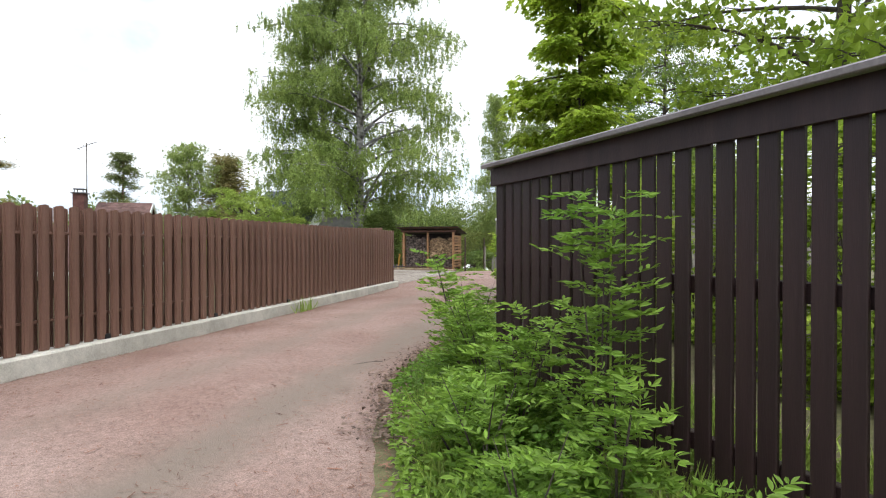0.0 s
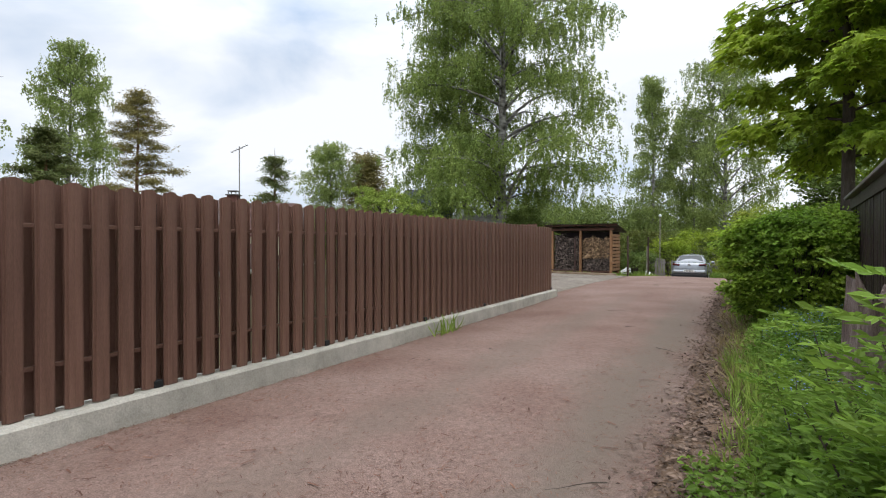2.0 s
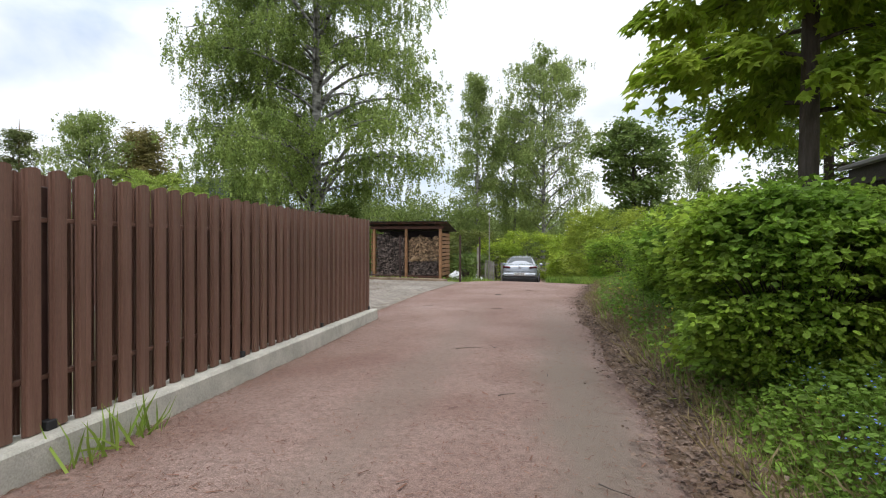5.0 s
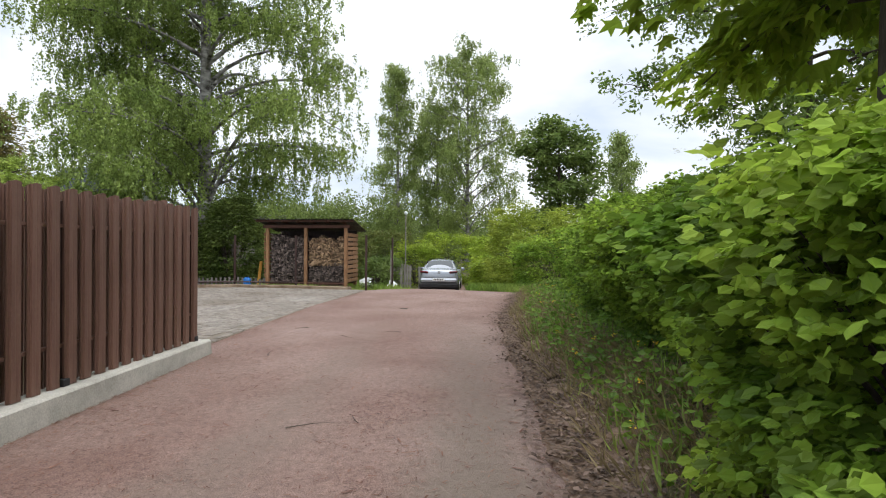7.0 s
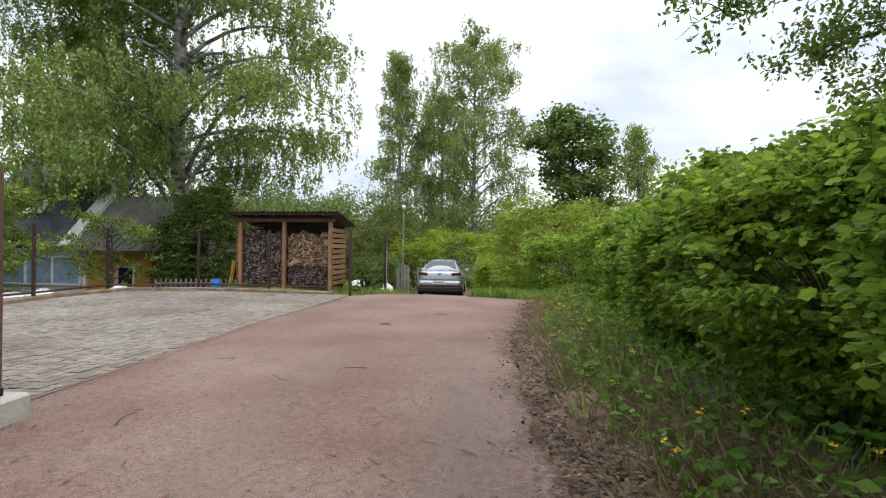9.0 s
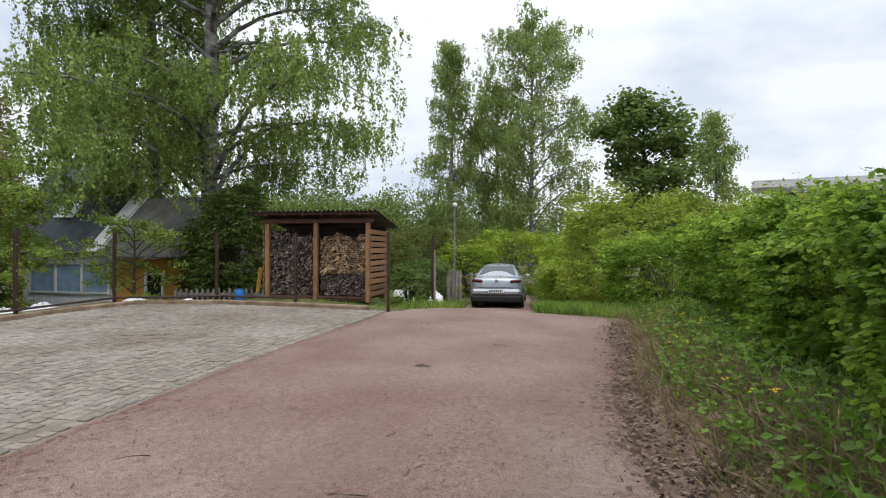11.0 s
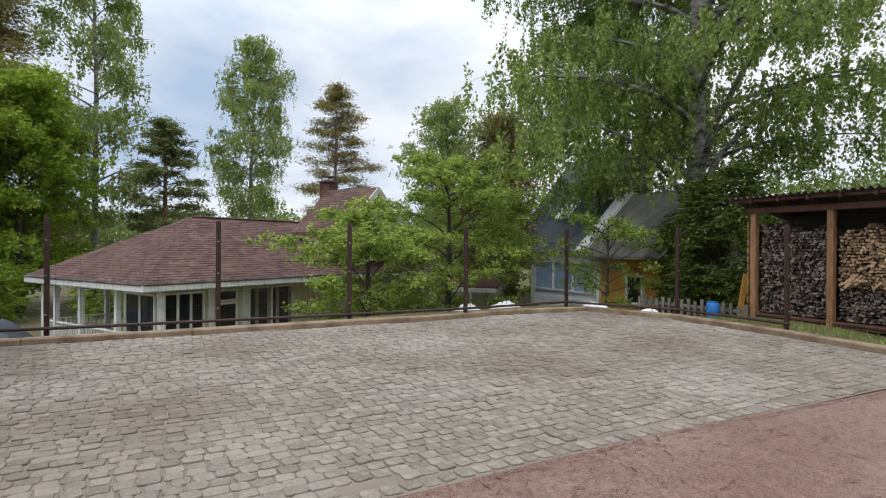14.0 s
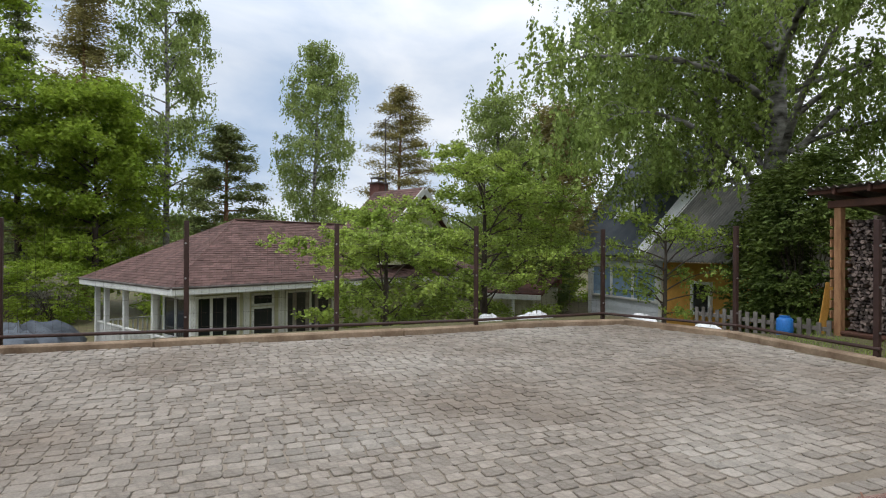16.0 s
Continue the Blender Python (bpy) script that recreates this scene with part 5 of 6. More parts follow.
# cross gable with white barge boards, chimney
GP = 10.3
for s in (1, -1):
    a, b = ha(-0.1, GP, 4.12), ha(-0.1, GP + s * 2.2, 2.1)
    c, d = ha(3.0, GP, 4.12), ha(3.0, GP + s * 2.2, 2.1)
    bm = bmesh.new()
    vs = [bm.verts.new(p) for p in (a, b, d, c)]
    f = bm.faces.new(vs)
    r = bmesh.ops.extrude_face_region(bm, geom=[f])
    bmesh.ops.translate(bm, vec=(0, 0, -0.09), verts=[x for x in r["geom"] if isinstance(x, bmesh.types.BMVert)])
    bmesh.ops.recalc_face_normals(bm, faces=bm.faces)
    g = part("gable_roof", bm, M_BRICK, house, "brown-red shingled gable roof")
    course_roof("shingle_course", d, b, c, a, M_SHINGLE, g)
    part("barge_board", bar(bmesh.new(), Vector(a) - Vector((0, 0, 0.12)), Vector(b) - Vector((0, 0, 0.12)), 0.05, 0.26, 0.01), M_WHITE, house)
bm = bmesh.new()
front = [bm.verts.new(ha(0.3, GP + q, z)) for q, z in ((-1.9, 0.9), (1.9, 0.9), (1.9, 2.2), (0, 3.92), (-1.9, 2.2))]
back = [bm.verts.new(ha(2.9, GP + q, z)) for q, z in ((-1.9, 0.9), (1.9, 0.9), (1.9, 2.2), (0, 3.92), (-1.9, 2.2))]
bm.faces.new(front)
bm.faces.new(back[::-1])
for k in range(5):
    bm.faces.new((front[k], front[(k + 1) % 5], back[(k + 1) % 5], back[k]))
bmesh.ops.recalc_face_normals(bm, faces=bm.faces)
part("gable_wall", bm, M_YELLOW, house)
opening("window", 0.3, GP - 0.5, GP + 0.5, 1.35, 2.45, 2)
CU, CV = 4.6, 12.0
for nm, r, z0, z1, m in (("chimney", 0.32, 2.0, 4.75, M_BRICK), ("chimney_cap", 0.4, 4.75, 4.82, M_CORR), ("chimney_hood", 0.3, 5.02, 5.07, M_CORR)):
    part(nm, prism(bmesh.new(), [ha(CU - r, CV - r, 0), ha(CU + r, CV - r, 0), ha(CU + r, CV + r, 0), ha(CU - r, CV + r, 0)], z0, z1), m, house)
for du, dv in ((-0.25, -0.25), (0.25, -0.25), (0.25, 0.25), (-0.25, 0.25)):
    p = ha(CU + du, CV + dv, 0)
    part("hood_leg", box(bmesh.new(), (p.x, p.y, 4.92), (0.04, 0.04, 0.2)), M_CORR, house)
# lean-to with its own eave at the far end of the house
p0, p1, p2, p3 = (-19.6, 29.2), (-18.2, 30.4), (-21.6, 33.6), (-23.0, 32.4)
lean = thing("lean_to", "low side porch roof with a white fascia and downpipe", "shed")
bm = bmesh.new()
vs = [bm.verts.new((x, y, z)) for (x, y), z in ((p0, 0.2), (p1, 0.2), (p2, 0.7), (p3, 0.7))]
f = bm.faces.new(vs)
r = bmesh.ops.extrude_face_region(bm, geom=[f])
bmesh.ops.translate(bm, vec=(0, 0, -0.1), verts=[x for x in r["geom"] if isinstance(x, bmesh.types.BMVert)])
bmesh.ops.recalc_face_normals(bm, faces=bm.faces)
part("roof", bm, M_BRICK, lean)
part("fascia", bar(bmesh.new(), (*p0, 0.08), (*p1, 0.08), 0.05, 0.16, 0.01), M_WHITE, lean)
part("downpipe", rod(bmesh.new(), (-19.0, 29.9, 0.1), (-19.0, 29.9, GZ), 0.05), M_WHITE, lean)
part("wall", prism(bmesh.new(), [(-19.9, 29.6), (-18.8, 30.5), (-21.4, 33.2), (-22.7, 32.2)], GZ - 0.2, 0.12), M_YELLOW, lean)
# roof antenna
ant = thing("antenna", "thin television aerial on a tall mast", "antenna", pose(-30.4, 29.2, 0))
part("mast", rod(bmesh.new(), (0, 0, 2.0), (0, 0, 8.0), 0.03), M_CORR, ant)
part("boom", rod(bmesh.new(), (-0.5, -0.25, 7.6), (0.5, 0.25, 8.1), 0.02), M_CORR, ant)
for k in range(6):
    s = -0.45 + k * 0.18
    part("element", rod(bmesh.new(), (s - 0.12, s * 0.5 + 0.24, 7.85 + s * 0.5), (s + 0.12, s * 0.5 - 0.24, 7.85 + s * 0.5), 0.012), M_CORR, ant)

# ---- blue and orange cottage under grey roofs ----
cot = thing("cottage", "old cottage with pale blue and orange walls under grey roofs", "house")
B0, B1, B2 = Vector((-21.65, 34.9, 0)), Vector((-17.65, 34.6, 0)), Vector((-14.65, 34.1, 0))
BG = -1.2


def wall_seg(name, a, b, z0, z1, material, depth=3.5, label=""):
    d = (b - a).normalized()
    n = Vector((-d.y, d.x, 0)) * depth
    return part(name, prism(bmesh.new(), [a, b, b + n, a + n], z0, z1), material, cot, label)


wall_seg("wall", B0, B1, BG, 1.3, M_BLUE, label="pale blue board wall")
wall_seg("wall", B1 + Vector((0.02, 0, 0)), B2, BG, 1.15, M_ORANGE, label="ochre orange board wall")


def framed(a, b, t0, t1, z0, z1, fill, n):
    d, off = (b - a), Vector(((b - a).y, -(b - a).x, 0)).normalized()
    p, q = a + d * t0 + off * 0.03, a + d * t1 + off * 0.03
    w = part("window", bar(bmesh.new(), p + Vector((0, 0, (z0 + z1) / 2)), q + Vector((0, 0, (z0 + z1) / 2)), 0.03, z1 - z0), fill, cot)
    for k in range(n + 1):
        e = p.lerp(q, k / n) + off * 0.02
        part("frame", box(bmesh.new(), (e.x, e.y, (z0 + z1) / 2), (0.09, 0.09, z1 - z0 + 0.1)), M_WHITE, w)
    for z in (z0, z1):
        part("sill", bar(bmesh.new(), p + off * 0.03 + Vector((0, 0, z)), q + off * 0.03 + Vector((0, 0, z)), 0.08, 0.07), M_WHITE, w)


framed(B0, B1, 0.05, 0.95, -0.15, 0.95, M_BLUEF, 3)
framed(B1, B2, 0.5, 0.75, -0.3, 0.6, M_GLASS, 1)
for k in range(5):
    z = BG + 0.3 + k * 0.16
    part("cladding", bar(bmesh.new(), B0 + Vector((0, -0.02, z)), B1 + Vector((0, -0.02, z)), 0.03, 0.14, 0.004), M_BLUE, cot)
part("corner_board", box(bmesh.new(), (B0.x, B0.y - 0.03, -0.2), (0.16, 0.12, 2.0), bevel=0.01), M_WHITE, cot)
part("corner_board", box(bmesh.new(), (B1.x, B1.y - 0.05, -0.2), (0.14, 0.12, 1.9), bevel=0.01), M_WHITE, cot)


def slab(name, pts, t, material, parent, label=""):
    bm = bmesh.new()
    f = bm.faces.new([bm.verts.new(p) for p in pts])
    bm.normal_update()
    nrm = f.normal.copy()
    r = bmesh.ops.extrude_face_region(bm, geom=[f])
    bmesh.ops.translate(bm, vec=-nrm * t, verts=[v for v in r["geom"] if isinstance(v, bmesh.types.BMVert)])
    bmesh.ops.recalc_face_normals(bm, faces=bm.faces)
    return part(name, bm, material, parent, label)


dark_roof = slab("roof", [(-23.25, 34.6, 1.35), (-18.25, 34.3, 1.35), (-18.25, 38.0, 5.6), (-23.25, 38.4, 5.6)], 0.1, M_SLATE, cot, "dark blue-grey sheet roof")
slab("skylight", [(-21.15, 35.55, 2.75), (-20.25, 35.5, 2.75), (-20.25, 36.2, 3.5), (-21.15, 36.25, 3.5)], 0.05, M_FILM, cot, "pale skylight")
slab("flashing", [(-18.55, 34.2, 1.42), (-17.85, 34.1, 1.42), (-16.45, 37.4, 5.6), (-17.35, 37.5, 5.6)], 0.05, M_FILM, cot, "bright metal valley flashing")
a, b = np.array((-18.05, 34.0, 1.25)), np.array((-13.95, 33.2, 1.25))
up = np.array((0.75, 1.75, 2.2))
nu, nv = 260, 8
U, Vv = np.meshgrid(np.linspace(0, 1, nu), np.linspace(0, 1, nv))
G = a + (b - a) * U[..., None] + up * Vv[..., None] + np.array((0, -0.5, 0.5)) * (0.05 * np.sin(U * 30 * 2 * np.pi))[..., None]
i = (np.arange(nv - 1)[:, None] * nu + np.arange(nu - 1)[None]).ravel()
f = np.stack([i, i + 1, i + nu + 1, i + nu], -1)
gv = G.reshape(-1, 3)
sheet("corrugated_roof", np.concatenate([gv, gv - (0, 0, 0.03)]), np.concatenate([f, f[:, ::-1] + len(gv)]), M_CORR2, cot, "weathered grey corrugated roof", True)
part("gable_wall", prism(bmesh.new(), [(-17.25, 36.2), (-13.45, 35.4), (-12.85, 37.6), (-16.65, 38.4)], 0.6, 2.6), M_GREYWOOD, cot)

# ---- small things round the yard ----
picket = thing("picket_fence", "low weathered grey picket fence beside the firewood shed", "fence")
pa, pb = Vector((-12.3, 30.3, -0.1)), Vector((-9.75, 30.4, -0.1))
for z in (0.0, 0.36):
    part("rail", bar(bmesh.new(), pa + Vector((0, 0.04, z)), pb + Vector((0, 0.04, z)), 0.03, 0.07, 0.004), M_PICKET, picket)
rng = np.random.default_rng(31)
for k in range(17):
    p = pa.lerp(pb, k / 16)
    bm = prism(bmesh.new(), [(p.x - 0.035, p.y - 0.01), (p.x + 0.035, p.y - 0.01), (p.x + 0.035, p.y + 0.012), (p.x - 0.035, p.y + 0.012)], -0.35, 0.40 + rng.normal() * 0.02)
    part("picket", bm, M_PICKET, picket)
barrel = thing("barrel", "small bright blue plastic barrel beside the shed", "barrel", pose(-10.25, 30.05, 0.08))
bm = bmesh.new()
prof = [(0.0, 0), (0.11, 0), (0.125, 0.03), (0.13, 0.16), (0.125, 0.31), (0.1, 0.34), (0.0, 0.34)]
rings = [[bm.verts.new((r * math.cos(a), r * math.sin(a), z)) for a in np.arange(16) * math.pi / 8] for r, z in prof[1:-1]]
for p, q in zip(rings, rings[1:]):
    for k in range(16):
        bm.faces.new((p[k], p[(k + 1) % 16], q[(k + 1) % 16], q[k]))
bm.faces.new(rings[0][::-1])
bm.faces.new(rings[-1])
part("drum", bm, M_BARREL, barrel, smooth=True)
part("lid", rod(bmesh.new(), (0, 0, 0.34), (0, 0, 0.37), 0.08, n=14), M_BARREL, barrel)
ylw = thing("plank", "yellow painted board leaning beside the shed", "board", pose(-10.12, 30.75, 0.05))
part("board", bar(bmesh.new(), (0, 0, 0), (0.08, 0.12, 0.95), 0.02, 0.12, 0.004), M_ORANGE, ylw)


def crumpled(name, label, x, y, z, sx, sy, sz, seed, material=M_FILM):
    """A low crumpled sheet or sack: a dented dome with folds."""
    rng = np.random.default_rng(seed)
    n, m = 26, 10
    th, ph = np.meshgrid(np.linspace(0, 2 * np.pi, n, endpoint=False), np.linspace(0.02, np.pi / 2, m))
    r = 1 + 0.16 * np.sin(th * 3 + seed) + 0.12 * np.sin(th * 7 + ph * 5) + rng.normal(size=th.shape) * 0.05
    v = np.stack([np.cos(th) * np.sin(ph) * r * sx, np.sin(th) * np.sin(ph) * r * sy, np.cos(ph) * r * sz], -1).reshape(-1, 3)
    i = (np.arange(m - 1)[:, None] * n + np.arange(n)[None])
    j = (np.arange(m - 1)[:, None] * n + (np.arange(n)[None] + 1) % n)
    f = np.stack([i, i + n, j + n, j], -1).reshape(-1, 4)
    ob = sheet(name, v, f, material, None, "", True)
    ob.matrix_world = pose(x, y, z)
    return tagged(ob, label, "sheet")


crumpled("plastic_sheet", "crumpled white plastic sheet on the ground", -13.6, 26.3, -0.1, 0.4, 0.35, 0.3, 1)
crumpled("plastic_sheet", "crumpled white plastic sheet on the ground", -13.7, 27.4, -0.1, 0.35, 0.4, 0.3, 2)
crumpled("plastic_sheet", "crumpled white plastic sheet on the ground", -12.8, 29.4, -0.12, 0.5, 0.25, 0.28, 3)
crumpled("plastic_sheet", "crumpled white plastic sheet on the ground", -11.6, 29.9, -0.2, 0.4, 0.2, 0.3, 4)
crumpled("sack", "white filled sack standing among the weeds", -6.6, 34.2, -0.35, 0.35, 0.3, 0.55, 5)
crumpled("sack", "white filled sack standing among the weeds", -5.6, 34.6, -0.4, 0.24, 0.25, 0.42, 6)
crumpled("tarpaulin", "grey-brown tarpaulin over a low heap by the veranda", -25.5, 15.6, -2.25, 2.8, 1.6, 1.15, 7, M_SLATE)
# old gate leaf and posts past the yard corner
gate = thing("gate", "old grey wooden garden gate leaf beside the bushes", "gate", pose(-5.35, 36.3, -0.42, 0, 0, 12))
for k in range(7):
    part("gate_board", box(bmesh.new(), (k * 0.13 - 0.4, 0, 0.62 - 0.03 * abs(k - 3)), (0.1, 0.025, 1.2), bevel=0.006), M_GREYWOOD, gate)
for z in (0.3, 0.95):
    part("gate_rail", box(bmesh.new(), (0, 0.03, z), (0.95, 0.03, 0.09), bevel=0.006), M_GREYWOOD, gate)
for x, y, h in ((-5.5, 33.6, 1.9), (-5.35, 35.8, 1.1), (-4.55, 36.4, 1.15)):
    p = thing("fence_post", "old grey wooden fence post among weeds", "post", pose(x, y, float(height_at(x, y)) - 0.05), "old posts")
    part("post", box(bmesh.new(), (0, 0, h / 2), (0.1, 0.1, h), rz=10, bevel=0.012), M_GREYWOOD, p)
lamp = thing("garden_lamp", "slim garden lamp post with a white globe", "lamp", pose(-5.2, 36.4, -0.5))
part("pole", rod(bmesh.new(), (0, 0, 0), (0, 0, 3.62), 0.025), M_GREYWOOD, lamp)
bm = bmesh.new()
bmesh.ops.create_uvsphere(bm, u_segments=12, v_segments=8, radius=0.085, matrix=Matrix.Translation((0, 0, 3.68)))
part("globe", bm, M_WHITE, lamp, smooth=True)
# roof behind the hedge
nb = thing("outbuilding", "low outbuilding with grey corrugated roof behind the hedge", "building")
part("wall", prism(bmesh.new(), [(5.2, 36.0), (13.0, 33.0), (15.0, 38.0), (7.2, 41.0)], -0.3, 3.55), M_GREYWOOD, nb)
slab("roof", [(4.8, 35.7, 3.6), (13.4, 32.4, 3.6), (15.6, 38.2, 4.5), (7.0, 41.4, 4.5)], 0.1, M_CORR2, nb, "grey corrugated roof")
part("fascia", bar(bmesh.new(), (4.8, 35.65, 3.5), (13.4, 32.35, 3.5), 0.04, 0.2, 0.006), M_GREYWOOD, nb)

# ---- stump ----
stump = thing("tree_stump", "old weathered broken tree stump beside the dark fence", "stump", pose(-0.62, 7.8, 0.22))
rng = np.random.default_rng(44)
n, m = 22, 8
th, zz = np.meshgrid(np.linspace(0, 2 * np.pi, n, endpoint=False), np.linspace(0, 1, m))
r = 0.17 + 0.05 * (1 - zz) ** 2 + 0.022 * np.sin(th * 5) + 0.012 * np.sin(th * 11 + zz * 4) + rng.normal(size=th.shape) * 0.005
topz = 1.0 + 0.13 * np.sin(th * 2 + 1) + 0.06 * np.sin(th * 7)
v = np.stack([np.cos(th) * r, np.sin(th) * r, zz * topz], -1).reshape(-1, 3)
i = (np.arange(m - 1)[:, None] * n + np.arange(n)[None])
j = (np.arange(m - 1)[:, None] * n + (np.arange(n)[None] + 1) % n)
sheet("bark", v, np.stack([i, j, j + n, i + n], -1).reshape(-1, 4), M_STUMP, stump, "", True)
capv = np.concatenate([v[-n:], [[0, 0, 0.86]]])
sheet("broken_top", capv, np.array([[k, (k + 1) % n, n] for k in range(n)]), M_STUMP, stump, "grey broken wood top")
for x, y, h in ((-0.75, 8.6, 0.45), (-0.5, 9.1, 0.35)):
    s2 = thing("tree_stump", "small low stump among ground elder", "stump", pose(x, y, 0.2))
    part("bark", rod(bmesh.new(), (0, 0, 0), (0.02, 0, h), 0.12, 0.1, 12), M_STUMP, s2)


# ---- plants of the verge ----
def stuff(ob, label, category):
    return tagged(ob, label, category, kind="stuff")


def verge_points(n, rng, y0, y1, w0, w1, power=1.0):
    y = rng.uniform(y0, y1, n)
    x = road_edge_r(y) + w0 + (w1 - w0) * rng.uniform(0, 1, n) ** power
    return np.stack([x, y, height_at(x, y)], -1)


rng = np.random.default_rng(100)
p = verge_points(70000, rng, 2.0, 28.5, 0.2, 2.6, 1.0)
p = p[(rng.uniform(size=len(p)) < 0.12) | (p[:, 1] < 12) | (p[:, 1] > 26)]
ax = rng.normal(size=p.shape) * 0.4 + np.array([0, 0, 1.0])
tall = 0.55 + 0.45 * np.sin(p[:, 1] * 1.3) * np.cos(p[:, 0] * 2.1)
stuff(leaves("verge_grass", p, ax, rng.uniform(0.1, 0.32, len(p)) * (0.5 + 0.55 * tall), BLADE, L_GRASS, None, rng), "tall fresh green grass on the lane verge", "grass")
p = verge_points(17000, rng, 8, 27.5, 0.12, 1.0)
ax = rng.normal(size=p.shape) * 0.8 + np.array([-0.5, 0, 0.5])
stuff(leaves("dry_grass", p, ax, rng.uniform(0.08, 0.26, len(p)), BLADE, L_DRY, None, rng), "dry straw-coloured grass on the bank", "grass")
p = verge_points(60000, rng, 1.0, 12.5, 0.3, 2.5)
p = p[(p[:, 0] < 0.1) | (p[:, 1] > 6)]
p[:, 2] += rng.uniform(0.05, 0.32, len(p)) * smooth01((p[:, 0] - road_edge_r(p[:, 1]) - 0.2) / 0.5)
ax = rng.normal(size=p.shape) * np.array([1, 1, 0.25])
stuff(leaves("ground_elder", p, ax, rng.uniform(0.028, 0.062, len(p)), LOBED, L_GROUND, None, rng, 0.6), "low carpet of green ground elder leaves", "ground cover")
p = verge_points(5000, rng, 12.5, 27.0, 0.35, 1.4)
p[:, 2] += rng.uniform(0.02, 0.2, len(p))
stuff(leaves("bank_weeds", p, rng.normal(size=p.shape) * np.array([1, 1, 0.3]), rng.uniform(0.04, 0.1, len(p)), LEAF, L_GROUND, None, rng, 0.6), "low green weeds on the bank under the hedge", "ground cover")
y = rng.uniform(3.5, 26.5, 20000)
x = road_edge_r(y) + 0.15 + rng.normal(size=len(y)) * 0.15 - 0.25 * rng.uniform(size=len(y)) ** 3
p = np.stack([x, y, y], -1)
p[:, 2] = height_at(p[:, 0], p[:, 1]) + 0.05 + rng.uniform(0, 0.03, len(p))
stuff(leaves("leaf_litter", p, rng.normal(size=p.shape) * np.array([1, 1, 0.2]), rng.uniform(0.02, 0.055, len(p)), LEAF, M_LITTER, None, rng, 0.8), "brown dead leaves along the lane edge", "leaf litter")
c = verge_points(110, rng, 6.0, 12.0, 0.6, 2.0)
p = c[rng.integers(0, 110, 3000)] + rng.normal(size=(3000, 3)) * np.array([0.07, 0.07, 0.03])
p[:, 2] = height_at(p[:, 0], p[:, 1]) + rng.uniform(0.2, 0.38, 3000)
stuff(leaves("forget_me_nots", p, rng.normal(size=p.shape) * np.array([1, 1, 0.2]), 0.016, LEAF, L_BLUE, None, rng, 0.7), "small blue forget-me-not flowers in the grass", "flowers")
p = verge_points(34, rng, 7.0, 26.0, 0.35, 1.1)
p[:, 2] += 0.17
p = np.repeat(p, 8, 0) + rng.normal(size=(34 * 8, 3)) * 0.012
stuff(leaves("yellow_flowers", p, rng.normal(size=p.shape) * np.array([1, 1, 0.2]), 0.03, LEAF, L_YELLOW, None, rng, 0.7), "yellow dandelion flowers in the grass", "flowers")
p = verge_points(9000, rng, 0.5, 6.5, 0.02, 0.7)
p[:, 2] += rng.uniform(0.02, 0.14, len(p))
stuff(leaves("edge_weeds", p, rng.normal(size=p.shape) * np.array([1, 1, 0.3]), rng.uniform(0.03, 0.07, len(p)), OVAL, L_GROUND, None, rng, 0.6), "low green weeds at the lane edge", "ground cover")
n = 15000
xa, ya = rng.uniform(-9.8, -4.3, n), rng.uniform(28.55, 36.0, n)
xb, yb = rng.uniform(-2.4, 3.5, n), rng.uniform(27.9, 31.5, n)
xs_, ys_ = np.concatenate([xa, xb]), np.concatenate([ya, yb])
ok = ((xs_ < road_edge_l(ys_) - 0.05) | (xs_ > road_edge_r(ys_) + 0.05)) & ~((xs_ > -9.7) & (xs_ < -6.7) & (ys_ > 30.1) & (ys_ < 32.2)) & ~((xs_ < -6.0) & (ys_ < 28.9))
p = np.stack([xs_, ys_, height_at(xs_, ys_)], -1)[ok]
stuff(leaves("corner_grass", p, rng.normal(size=p.shape) * 0.4 + np.array([0, 0, 1.0]), rng.uniform(0.1, 0.34, len(p)) * np.where((p[:, 0] < -5.5) & (p[:, 1] < 32.5), 0.38, 1.0), BLADE, L_GRASS, None, rng), "fresh green grass and weeds round the shed and gate", "grass")
# blossom on the hedge tops
P = []
for k in range(60):
    y = rng.uniform(13, 26)
    x = 0.1 + (y - 14) * 0.1 + rng.normal() * 0.5
    P.append(np.array([x, y, float(height_at(x, y)) + float(np.interp(y, [14.3, 16.6, 19.0, 21.4, 23.9], [2.1, 2.2, 1.85, 1.85, 2.0])) - rng.uniform(0.05, 0.3)]) + rng.normal(size=(26, 3)) * np.array([0.05, 0.05, 0.015]))
P = np.concatenate(P)
stuff(leaves("hedge_blossom", P, rng.normal(size=P.shape) * np.array([1, 1, 0.2]), 0.03, LEAF, L_WHITE, None, rng, 0.8), "flat white blossom clusters on top of the hedge", "flowers")


